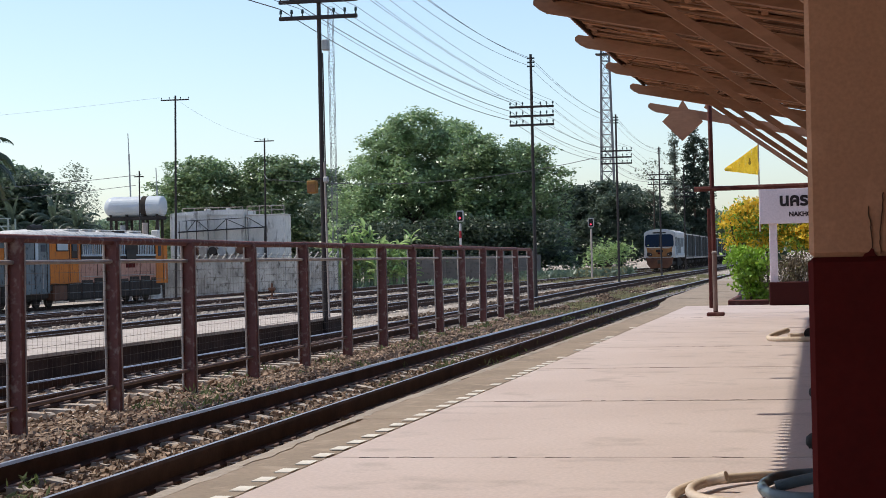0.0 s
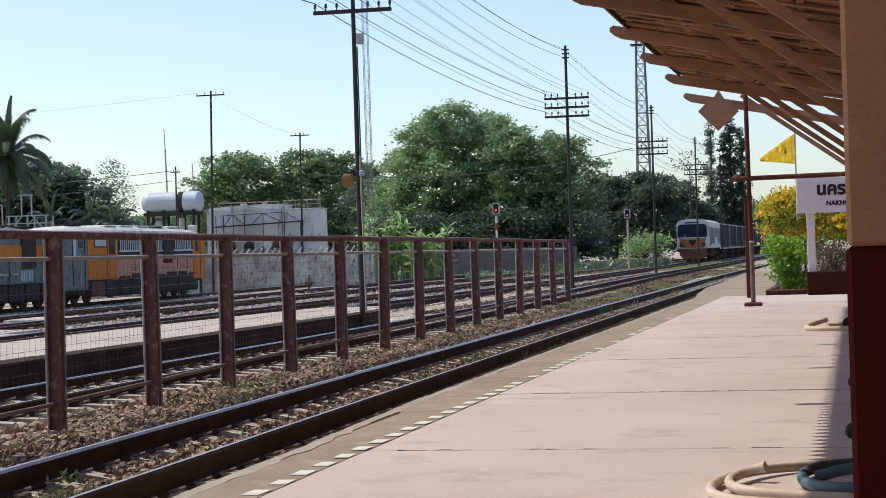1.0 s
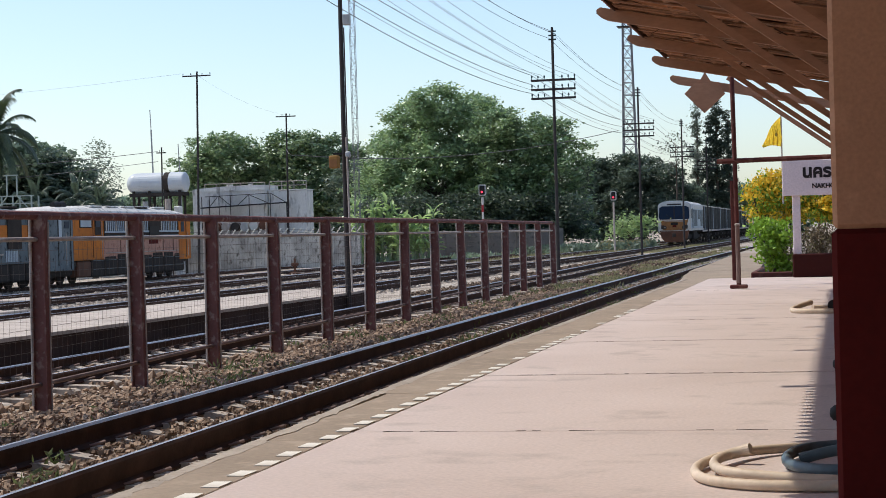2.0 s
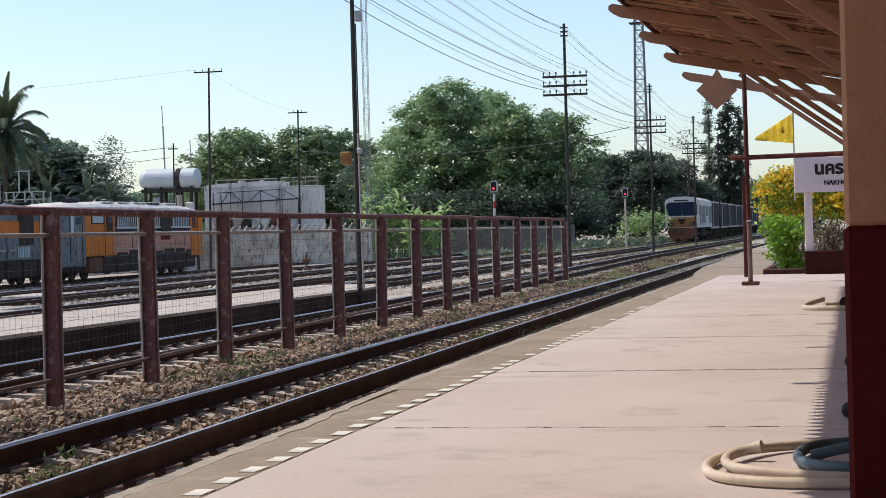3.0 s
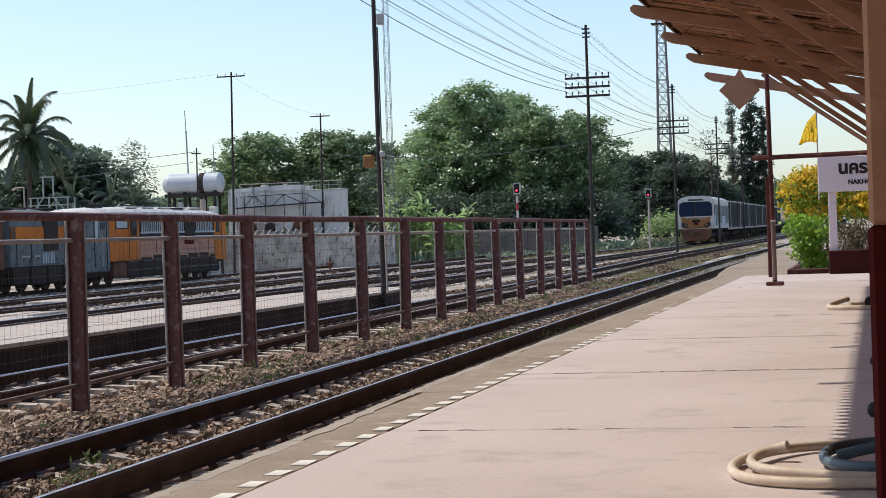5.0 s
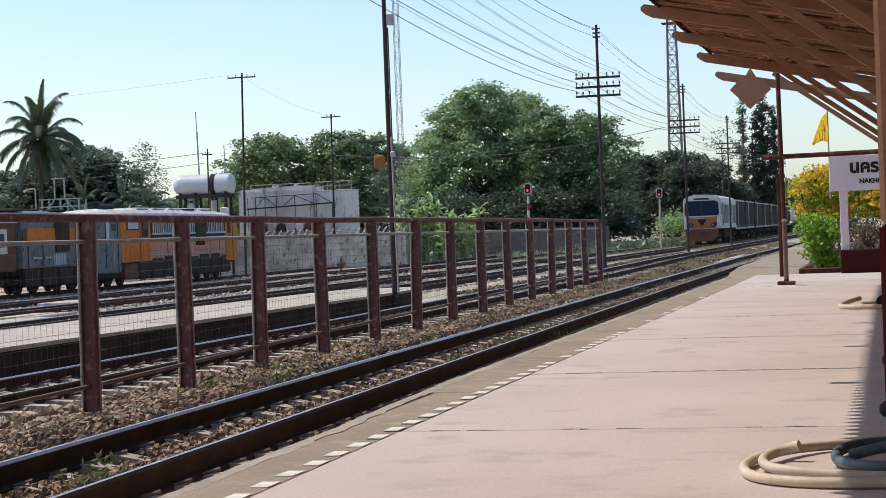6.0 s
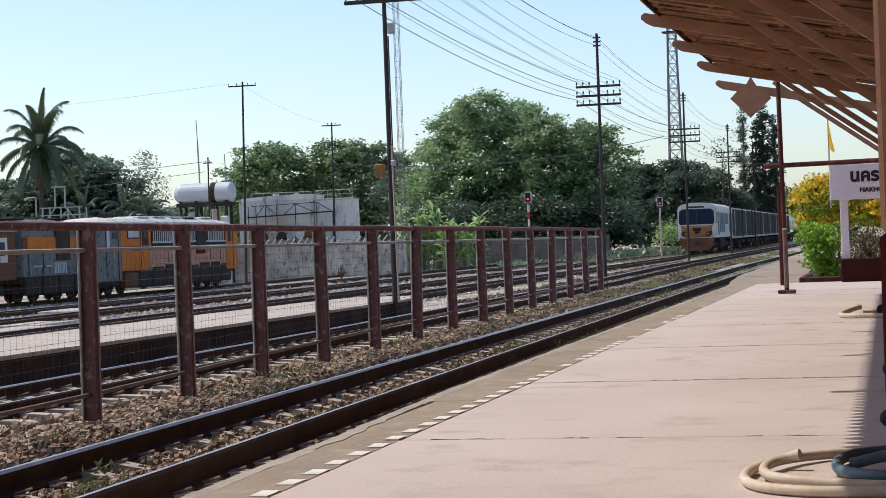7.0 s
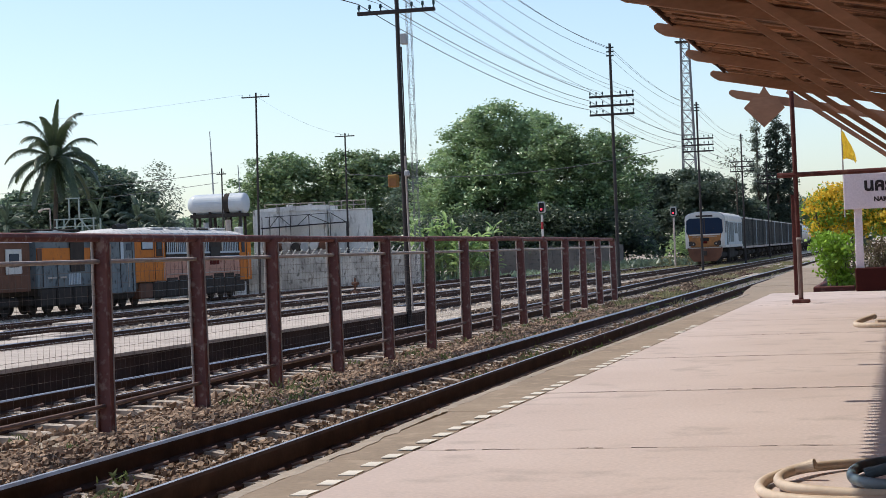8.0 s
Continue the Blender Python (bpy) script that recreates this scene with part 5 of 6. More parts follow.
def build_post():
    p = thing("platform_post", "slim maroon steel post carrying the canopy end", "post", (-1.87, 34.25, .25))
    bm = B()
    box(bm, -.16, .16, -.12, .12, 0, .07, .015)
    part("base_plate", bm, MAROON, p)
    bm = B()
    tube(bm, (0, 0, .05), (-.03, 0, 4.25), .042, seg=10)
    part("tube", bm, MAROON, p)
    bm = B()
    tube(bm, (.0, -.02, .1), (.0, -.03, 1.15), .045, seg=10)
    part("pale_sleeve", bm, FENCEPIPE, p, "scuffed pale lower sleeve")
    bm = B()
    box(bm, -.115, -.045, .0, .08, .15, 1.98, .01)
    part("side_bar", bm, MAROON, p)
    bm = B()
    box(bm, -.05, .05, -.06, .06, 1.14, 1.2, .02)
    part("switch_box", bm, PALEPIPE, p)
    bm = B()
    tube(bm, (-.34, 0, 2.34), (3.2, 0, 2.37), .045, seg=8)
    part("cross_pipe", bm, MAROON, p)


build_post()


def build_flag():
    banner = thing("flag", "yellow cloth flag on a thin pole fixed to the sign", "flag", (-1.22, 40.556, .25))
    bm = B()
    tube(bm, (0, 0, 1.6), (0, 0, 3.52), .016, seg=8)
    part("flag_pole", bm, PALEPIPE, banner)
    strips = []
    w, n, slope = 0.165, 6, 0.62
    for k in range(5):
        # each strip hangs straight down; its upper hem falls away from the pole
        bm = B()
        vs = []
        h0, h1 = 0.66 - .12 * k, 0.66 - .12 * (k + 1)
        for i in range(n + 1):
            f = i / n
            vs.append([bm.verts.new((-w * u, .014 * math.sin(i * 1.1 + k + u), -slope * w * u - (h0 + (h1 - h0) * u) * f)) for u in (0, .5, 1)])
        for i in range(n):
            for u in (0, 1):
                bm.faces.new((vs[i][u], vs[i][u + 1], vs[i + 1][u + 1], vs[i + 1][u]))
        bmesh.ops.solidify(bm, geom=bm.faces[:], thickness=0.004)
        o = part("cloth_strip", bm, YELLOW, banner, smooth=True)
        if k == 1:
            bm = B()
            tube(bm, (-.07, -.024, -.3), (-.07, -.021, -.3), .04, seg=12)
            box(bm, -.085, -.055, -.024, -.021, -.28, -.2)
            part("emblem", bm, EMBLEM, o, "small olive printed emblem")
        strips.append(o)
    return strips


FLAG_STRIPS = build_flag()


def build_hoses():
    def hose(name, label, pts, r, material):
        cu = bpy.data.curves.new(name, "CURVE")
        cu.dimensions, cu.bevel_depth, cu.bevel_resolution, cu.use_fill_caps = "3D", r, 4, True
        sp = cu.splines.new("NURBS")
        sp.points.add(len(pts) - 1)
        for q, c in zip(sp.points, pts):
            q.co = (*c, 1)
        sp.use_endpoint_u, sp.order_u, sp.resolution_u = True, 4, 10
        cu.materials.append(material)
        h = thing(name, label, "hose")
        o = new("hose_tube", cu)
        o.parent = h
        bm = B()
        a, b = Vector(pts[0]), Vector(pts[1])
        d = (a - b).normalized()
        tube(bm, a - d * .015, a + d * .02, r * 1.12, seg=14)
        tube(bm, a + d * .0201, a + d * .022, r * .7, seg=12)
        part("hose_end", bm, material, h)
        return h

    def coil(cx, cy, rx, ry, turns, r, start, n=14):
        out = []
        for i in range(int(n * turns) + 1):
            a = start + i / n * 6.283
            out.append((cx + rx * math.cos(a) * (1 - .05 * i / n), cy + ry * math.sin(a) * (1 - .05 * i / n), .25 + r + .9 * r * (i / n)))
        return out

    z = .25
    hose("hose", "cream rubber hose lying coiled on the platform",
         [(-.48, 9.08, z + .075), (-.54, 9.1, z + .06), (-.62, 9.05, z + .04), (-.69, 8.92, z + .029), (-.71, 8.62, z + .029), (-.64, 8.33, z + .029), (-.47, 8.19, z + .029), (-.3, 8.13, z + .029), (-.04, 8.13, z + .029),
          (.3, 8.18, z + .029), (.7, 8.4, z + .029), (.85, 8.9, z + .029), (.6, 9.45, z + .029), (.2, 9.6, z + .029), (-.04, 9.6, z + .029), (-.26, 9.54, z + .029), (-.48, 9.32, z + .04), (-.6, 9.03, z + .05), (-.63, 8.74, z + .05), (-.57, 8.46, z + .05), (-.4, 8.36, z + .045), (-.04, 8.26, z + .029), (.3, 8.34, z + .029), (.5, 8.6, z + .029)], 0.0245, HOSE)
    hose("hose", "blue-grey rubber hose coiled beside the cream hose",
         [(-.2, 8.86, z + .06), (-.12, 8.87, z + .085), (.02, 8.89, z + .105), (.2, 8.98, z + .11), (.5, 9.0, z + .07), (.55, 8.75, z + .05), (.3, 8.58, z + .04), (-.04, 8.56, z + .04), (-.2, 8.62, z + .04), (-.29, 8.84, z + .04), (-.29, 9.17, z + .04), (-.21, 9.44, z + .04), (-.04, 9.52, z + .045), (.3, 9.5, z + .06), (.45, 9.3, z + .07), (.4, 8.9, z + .1)], 0.027, HOSEB)
    hose("hose", "pale hose lying on the platform by a column", [(-.44, 25.2, z + .1), (-.62, 24.9, z + .06), (-.72, 24.45, z + .03), (-.5, 24.15, z + .03), (.1, 24.1, z + .03), (.5, 24.4, z + .03), (.3, 24.9, z + .03), (-.1, 24.9, z + .04), (-.4, 24.7, z + .05)], 0.035, HOSE)
    v = thing("hose_valve", "black valve lying on the hose", "valve", (-.13, 24.4, .25))
    bm = B()
    tube(bm, (0, -.03, .09), (0, .03, .09), .075, seg=14)
    part("wheel", bm, BLACK, v)
    bm = B()
    box(bm, -.04, .12, -.04, .04, 0, .09, .02)
    part("valve_body", bm, BLACK, v)


build_hoses()


# ---- rolling stock ----
def arch(w, zs, ze, n=9):
    """A body's outline: straight sides from zs, a bowed roof up to ze."""
    pts = [(-w, zs), (w, zs)]
    side = ze - .62
    pts.append((w, side))
    for i in range(n + 1):
        a = math.pi * i / n
        pts.append((w * math.copysign(abs(math.cos(a)) ** .72, math.cos(a)), side + .1 + (ze - side - .1) * math.sin(a) ** .8))
    pts.append((-w, side))
    return pts


def bogie(parent, y, wheels=3, gap=1.55):
    bm = B()
    span = gap * (wheels - 1)
    box(bm, -.98, .98, y - span / 2 - .75, y + span / 2 + .75, .42, .82, .05)
    bg = part("bogie", bm, DARK, parent)
    for k in range(wheels):
        for sx in (-1, 1):
            bm = B()
            yy = y - span / 2 + k * gap
            tube(bm, (sx * .52, yy, .46), (sx * .66, yy, .46), .46, seg=18)
            tube(bm, (sx * .66, yy, .46), (sx * .9, yy, .46), .13, seg=10)
            part("wheel", bm, DARK, bg)
    for sx in (-1, 1):
        bm = B()
        box(bm, sx * 1.0 - .08, sx * 1.0 + .08, y - span / 2 - .6, y + span / 2 + .6, .5, .76, .03)
        part("side_frame", bm, DARK, bg)
    return bg


def side_panel(bm, x, y0, y1, z0, z1, t=.025):
    box(bm, x, x + t, y0, y1, z0, z1)


def build_parked(x, y0, L, kind_label, low, high, roof_m, top, sd):
    rnd = random.Random(sd)
    base = gz(x)
    lo = thing("parked_locomotive", kind_label, "locomotive", (x, y0, base), group="parked locomotives")
    w = 1.38
    bm = B()
    prism(bm, [(-w, 1.2), (w, 1.2), (w, top - .5), (-w, top - .5)], 0, L)
    body = part("body", bm, high, lo)
    bm = B()
    rings = []
    for yy, dz, k in ((-.05, -.34, .9), (.5, -.2, .96), (1.4, -.08, 1), (3.5, 0, 1), (L * .5, .05, 1), (L - 3.5, 0, 1), (L - 1.4, -.1, 1), (L - .5, -.22, .96), (L + .05, -.36, .9)):
        sec = [(1.04, -.52), (1.02, -.44), (.93, -.27), (.74, -.11), (.42, -.01), (0, .02), (-.42, -.01), (-.74, -.11), (-.93, -.27), (-1.02, -.44), (-1.04, -.52)]
        rings.append([bm.verts.new((x * w * k, yy, top - .52 + (z + .52) * (1 + dz / .54))) for x, z in sec])
    for r0, r1 in zip(rings, rings[1:]):
        for i in range(10):
            bm.faces.new((r0[i], r0[i + 1], r1[i + 1], r1[i]))
    bm.faces.new(rings[0][::-1])
    bm.faces.new(rings[-1])
    bmesh.ops.recalc_face_normals(bm, faces=bm.faces)
    part("roof", bm, roof_m, lo, "pale grey curved roof")
    bm = B()
    box(bm, -1.3, 1.3, .3, L - .3, .86, 1.19, .03)
    part("underframe", bm, DARK, lo)
    bm = B()
    side_panel(bm, w, .05, L - .05, 1.21, 2.3)
    part("lower_side", bm, low, lo)
    short = L < 9
    bogie(lo, 1.75 if short else 3.2, 2 if short else 3)
    bogie(lo, L - (1.75 if short else 3.2), 2 if short else 3)
    bm = B()
    box(bm, -1.25, 1.32, L * .36, L * .64, .32, .9, .1)
    part("fuel_tank", bm, DARK, lo)
    return lo, body, w


lo, body, w = build_parked(-39.4, 84.1, 20.4, "parked orange and blue-grey diesel locomotive with pale curved roof", PEACH, ORANGE, ROOFGREY, 4.0, 1)
# cab end, cab, grilles and hatches along its side
bm = B()
side_panel(bm, w + .03, 0.05, 3.1, .75, 3.42)
endp = part("cab_side_panel", bm, BLUEGREY, lo, "blue-grey end panel")
for a, b, z0, z1, m, nm in ((1.25, 1.3, 1.0, 3.35, DARK, "door_gap"), (1.36, 1.7, 2.2, 3.3, PALEBLUE, "door_panel"), (2.05, 2.6, 2.85, 3.2, GLASS, "side_window"), (2.2, 2.26, 1.0, 2.6, PALEPIPE, "grab_rail"), (2.75, 2.8, .8, 3.4, DARK, "door_gap")):
    bm = B()
    side_panel(bm, w + .058, a, b, z0, z1, .02)
    part(nm, bm, m, endp)
bm = B()
prism(bm, [(w + .035, 1.21), (w + .065, 1.21), (w + .065, 3.45), (w + .035, 3.45)], 3.12, 7.0)
cab = part("cab_side", bm, ORANGE, lo, "orange cab side")
for a, b, z0, z1, m, nm in ((3.9, 5.45, 2.86, 3.4, DARK, "window_frame"), (4.0, 5.35, 2.92, 3.36, PALEBLUE, "cab_window"), (5.85, 6.65, 2.5, 3.42, DARK, "door_frame"), (5.95, 6.5, 2.9, 3.36, GLASS, "door_window"), (5.6, 5.64, 1.3, 3.4, SKIRT, "door_gap"), (6.8, 6.84, 1.3, 3.2, PALEPIPE, "grab_rail"), (3.2, 6.9, 2.4, 2.46, SKIRT, "beading")):
    bm = B()
    side_panel(bm, w + .07 + (.02 if "window" in nm and "frame" not in nm else 0), a, b, z0, z1, .02)
    part(nm, bm, m, cab)
bm = B()
side_panel(bm, w + .03, 7.2, 18.3, 2.3, 3.45)
gr = part("grille_recess", bm, DARK, lo)
for k in range(40):
    yy = 7.35 + k * .27
    if 13.3 < yy < 15.2:
        continue
    bm = B()
    side_panel(bm, w + .06, yy, yy + .09, 2.7, 3.42, .03)
    part("grille_bar", bm, CREAM if k % 5 == 0 else PALEBLUE, gr)
for z, h in ((2.34, .1), (2.6, .1), (3.4, .06)):
    bm = B()
    side_panel(bm, w + .06, 7.2, 18.3, z, z + h, .04)
    part("grille_frame", bm, PALEBLUE, gr)
bm = B()
side_panel(bm, w + .11, 13.5, 15.0, 2.38, 2.95)
part("engine_door", bm, BLACK, lo)
bm = B()
side_panel(bm, w + .03, 13.6, 15.0, 1.95, 2.28)
part("hatch", bm, DADO, lo)
for yy in (9.4, 11.6, 15.8, 17.4):
    bm = B()
    side_panel(bm, w + .028, yy, yy + .05, 1.52, 2.26, .02)
    part("panel_gap", bm, SKIRT, lo)
bm = B()
side_panel(bm, w + .03, 18.35, 20.3, 1.0, 3.3)
ep = part("end_panel", bm, ORANGE, lo)
for a, b, z0, z1, m in ((18.7, 19.2, 2.6, 3.2, GLASS), (19.5, 19.55, 1.1, 3.2, DARK), (19.8, 19.86, 1.2, 2.6, PALEPIPE)):
    bm = B()
    side_panel(bm, w + .058, a, b, z0, z1, .02)
    part("end_fitting", bm, m, ep)
for yy in (3.0, 3.7):
    bm = B()
    tube(bm, (.5, yy - .2, 4.06), (.5, yy + .35, 4.06), .15, .2, seg=12)
    part("horn", bm, BLACK, lo)
for k in range(5):
    bm = B()
    box(bm, -.95, .95, 6.6 + k * 2.3, 8.2 + k * 2.3, 3.96, 4.06, .04)
    part("roof_hatch", bm, ROOFGREY, lo)
bm = B()
box(bm, .2, 1.0, 13.0, 14.6, 3.9, 4.03, .03)
part("exhaust_hatch", bm, DARK, lo)
for k in range(8):
    bm = B()
    box(bm, 1.0, 1.43, 5.5 + k * 1.72, 7.1 + k * 1.72, .32, 1.5 - (.1 if k % 3 == 1 else 0), .08)
    bx = part("battery_box", bm, DARK, lo)
    for z in (.7, 1.15):
        bm = B()
        box(bm, 1.435, 1.45, 5.6 + k * 1.72, 7.0 + k * 1.72, z, z + .03)
        part("lid_edge", bm, BLUEGREY, bx)
bm = B()
box(bm, .9, 1.4, 3.7, 5.4, .35, 1.15, .06)
part("sand_box", bm, SKIRT, lo, "rusty red sand box")
bm = B()
tube(bm, (1.46, 7.3, 1.53), (1.46, 18.2, 1.53), .025, seg=6)
part("handrail", bm, PALEPIPE, lo)

lo2, body2, w = build_parked(-39.4, 76.3, 7.6, "parked blue-grey locomotive with an orange band and dark roof", BLUEGREY, BLUEGREY, BLUEGREY, 3.86, 2)
bm = B()
side_panel(bm, w + .03, 0.0, 7.5, 2.3, 3.02)
band = part("orange_band", bm, ORANGE, lo2, "orange waist band")
bm = B()
side_panel(bm, w + .058, 0.0, .45, 2.3, 3.0)
part("rusty_end", bm, SKIRT, band)
for a, b, z0, z1, m in ((3.4, 4.9, 1.9, 3.35, DARK), (1.0, 1.9, 1.62, 1.7, PALEPIPE), (2.3, 2.9, 1.62, 1.7, PALEPIPE), (5.6, 5.66, 1.3, 3.3, DARK), (.5, .55, 1.25, 2.28, DARK), (2.0, 2.05, 1.25, 2.28, DARK)):
    bm = B()
    side_panel(bm, w + .06, a, b, z0, z1)
    part("side_door" if z1 - z0 > 1 and b - a > 1 else "fitting", bm, m, lo2)
for k in range(8):
    bm = B()
    side_panel(bm, w + .035, 3.2 + k * .17, 3.3 + k * .17, 1.3, 1.85)
    part("louvre", bm, PALEBLUE, lo2)
for a in (1.2, 3.4, 5.6):
    bm = B()
    box(bm, -.5, .5, a, a + 1.0, 3.84, 3.96, .05)
    part("roof_vent", bm, DARK, lo2)
for k in range(4):
    bm = B()
    box(bm, 1.0, 1.4, .4 + k * 1.7, 1.9 + k * 1.7, .35, 1.2, .07)
    part("equipment_box", bm, DARK, lo2)

# brown goods wagons beyond
for k in range(2):
    wg = thing("goods_wagon", "brown weathered goods wagon with a pale roof", "wagon", (-39.4, 63.5 - k * 13.2, gz(-39.4)), group="parked wagons")
    bm = B()
    box(bm, -1.3, 1.3, 0, 12.4, 1.1, 3.3, .04)
    part("body", bm, SKIRT, wg)
    bm = B()
    prism(bm, [(-1.38, 3.28), (1.38, 3.28), (1.2, 3.5), (.5, 3.62), (-.5, 3.62), (-1.2, 3.5)], -.1, 12.5)
    part("roof", bm, ROOFGREY, wg)
    for a in (1.0, 4.0, 7.2, 10.0):
        bm = B()
        side_panel(bm, 1.32, a, a + 1.5, 1.9, 3.0)
        part("window_frame", bm, CREAM, wg)
        bm = B()
        side_panel(bm, 1.35, a + .3, a + 1.2, 2.2, 2.8)
        part("window_pane", bm, GLASS, wg)
    bogie(wg, 2.2, 2)
    bogie(wg, 10.2, 2)


def build_moving_train():
    out = []
    lo = thing("locomotive", "moving diesel locomotive with amber nose, white cab and grey side", "locomotive")
    L, w, top = 16.0, 1.36, 3.62
    bm = B()
    prism(bm, arch(w, 1.12, top), .35, L)
    part("body", bm, PALEBLUE, lo)
    bm = B()
    prism(bm, arch(w + .03, 2.98, top + .04), .5, L + .02)
    part("roof", bm, CREAM, lo)
    # front, raked back above the nose
    bm = B()
    prism(bm, arch(w - .02, 1.12, top - .03), 0.12, .36)
    front = part("front", bm, CREAM, lo, "off-white cab front")
    bm = B()
    prism(bm, [(-1.2, 2.08), (1.2, 2.08), (1.26, 2.3), (1.22, 3.05), (1.0, 3.2), (-1.0, 3.2), (-1.22, 3.05), (-1.26, 2.3)], .06, .13)
    ws = part("windscreen", bm, GLASS, lo, "dark blue-tinted windscreen")
    bm = B()
    box(bm, -.035, .035, .045, .07, 2.08, 3.2)
    part("centre_pillar", bm, DARK, ws)
    for sx in (-1, 1):
        bm = B()
        beam(bm, (sx * .25, .04, 2.16), (sx * .7, .04, 2.55), .025, .02)
        part("wiper", bm, BLACK, ws)
    bm = B()
    box(bm, -.62, .62, .1, .3, 3.24, 3.44, .06)
    part("destination_box", bm, DARK, lo)
    bm = B()
    prism(bm, [(-.95, 1.2), (.95, 1.2), (1.16, 1.75), (1.14, 2.1), (-1.14, 2.1), (-1.16, 1.75)], .03, .12)
    nose = part("nose_panel", bm, NOSE, lo, "amber painted nose panel")
    for sx in (-1, 1):
        bm = B()
        prism(bm, [(sx * 1.15, 2.1), (sx * 1.3, 2.1), (sx * 1.28, 1.5), (sx * 1.1, 1.2), (sx * 1.0, 1.2)], .02, .13)
        part("pale_cheek", bm, CREAM, nose)
        bm = B()
        box(bm, sx * .98 - .12, sx * .98 + .12, .0, .035, 1.3, 1.62, .03)
        part("marker_lamp", bm, DARK, nose)
    for z, wd in ((1.9, .85), (1.98, .85)):
        bm = B()
        box(bm, -wd, wd, .015, .03, z, z + .03)
        part("pale_line", bm, PALEPIPE, nose)
    bm = B()
    box(bm, -.3, .3, .0, .03, 1.62, 1.84, .04)
    part("number_plate", bm, BLACK, nose)
    bm = B()
    box(bm, -.16, .16, -.01, .0, 1.45, 1.6, .02)
    part("centre_lamp", bm, DADO, nose)
    bm = B()
    box(bm, -1.08, 1.08, .0, .03, 2.02, 2.09, .01)
    part("pale_stripe", bm, CREAM, nose)
    for sx in (-1, 1):
        bm = B()
        tube(bm, (sx * .78, -.02, 1.42), (sx * .78, .04, 1.42), .15, seg=14)
        hl = part("headlight_housing", bm, DARK, nose)
        bm = B()
        tube(bm, (sx * .78, -.035, 1.42), (sx * .78, -.018, 1.42), .05, seg=12)
        part("headlight", bm, PALEPIPE, hl)
    bm = B()
    prism(bm, [(-.78, .22), (.78, .22), (1.08, .55), (1.2, 1.18), (-1.2, 1.18), (-1.08, .55)], -.12, .5)
    sk = part("buffer_skirt", bm, SKIRT, lo, "rusty brown buffer skirt")
    bm = B()
    tube(bm, (0, -.42, .78), (0, -.1, .78), .13, seg=10)
    box(bm, -.16, .16, -.5, -.38, .62, .94, .04)
    part("coupler", bm, DARK, sk)
    bm = B()
    box(bm, -1.12, 1.12, -.15, -.12, 1.12, 1.17)
    part("buffer_beam_edge", bm, PALEPIPE, sk)
    # side: doors, windows, louvres
    for a, b, z0, z1, m, nm in ((.7, 1.5, 2.15, 2.95, GLASS, "cab_window"), (2.0, 2.9, 1.3, 3.0, BLUEGREY, "side_door"), (3.6, 4.4, 1.5, 2.9, BLUEGREY, "grille"), (5.0, 8.0, 1.5, 2.9, BLUEGREY, "grille"), (9.0, 11.5, 2.1, 2.9, BLUEGREY, "grille"), (12.5, 15.4, 1.5, 2.9, BLUEGREY, "grille")):
        bm = B()
        side_panel(bm, w, a, b, z0, z1)
        part(nm, bm, m, lo)
    bm = B()
    side_panel(bm, w, .4, L, 1.13, 1.3, .03)
    part("sill_stripe", bm, CREAM, lo)
    bm = B()
    box(bm, -1.2, 1.2, 5.6, 10.4, .35, 1.1, .08)
    part("fuel_tank", bm, DARK, lo)
    bogie(lo, 3.0)
    bogie(lo, L - 3.0)
    out.append((lo, 0.0))
    # container wagons
    rnd = random.Random(12)
    first = None
    for k in range(8):
        off = L + .7 + k * 13.5
        if first is None:
            wg = thing("container_wagon", "flat wagon carrying a dark slate ribbed container", "wagon", group="wagons of the moving train")
            bm = B()
            box(bm, -1.25, 1.25, .15, 12.7, .92, 1.12, .02)
            part("deck", bm, DARK, wg)
            bm = B()
            side_panel(bm, 1.25, .15, 12.7, .95, 1.12, .03)
            part("pale_sill", bm, PALEPIPE, wg)
            bm = B()
            box(bm, -1.2, 1.2, .35, 12.5, 1.14, 3.42, .03)
            cb = part("container", bm, WAGON, wg)
            for j in range(25):
                bm = B()
                side_panel(bm, 1.2, .5 + j * .48, .72 + j * .48, 1.3, 3.28, .02)
                part("rib", bm, WAGON, cb)
            for yy in (.36, 4.3, 8.3, 12.38):
                bm = B()
                side_panel(bm, 1.2, yy, yy + .13, 1.14, 3.42, .05)
                part("corner_post", bm, PALEBLUE if yy == 4.3 else WAGON, cb)
            bm = B()
            side_panel(bm, 1.2, .35, 12.5, 3.32, 3.42, .04)
            part("top_rail", bm, GALV, cb)
            bogie(wg, 2.2, 2)
            bogie(wg, 10.6, 2)
            first = wg
        else:
            wg = copy_thing(first, Matrix())
        out.append((wg, off))
    first = None
    for k in range(3):
        off = L + .7 + 8 * 13.5 + k * 12.5
        if first is None:
            wg = thing("tank_wagon", "silver cylindrical tank wagon", "wagon", group="tank wagons of the moving train")
            bm = B()
            tube(bm, (0, .8, 2.25), (0, 11.0, 2.25), 1.2, seg=28)
            for yy in (.8, 11.0):
                g = bmesh.ops.create_uvsphere(bm, u_segments=24, v_segments=12, radius=1.195)
                bmesh.ops.transform(bm, matrix=Matrix.Translation((0, yy, 2.25)) @ Matrix.Diagonal((1, .35, 1, 1)), verts=g["verts"])
            part("tank", bm, SILVER, wg)
            bm = B()
            tube(bm, (0, 5.9, 3.3), (0, 5.9, 3.75), .4, seg=16)
            part("dome", bm, SILVER, wg)
            bm = B()
            box(bm, -1.2, 1.2, .1, 11.8, .85, 1.1, .02)
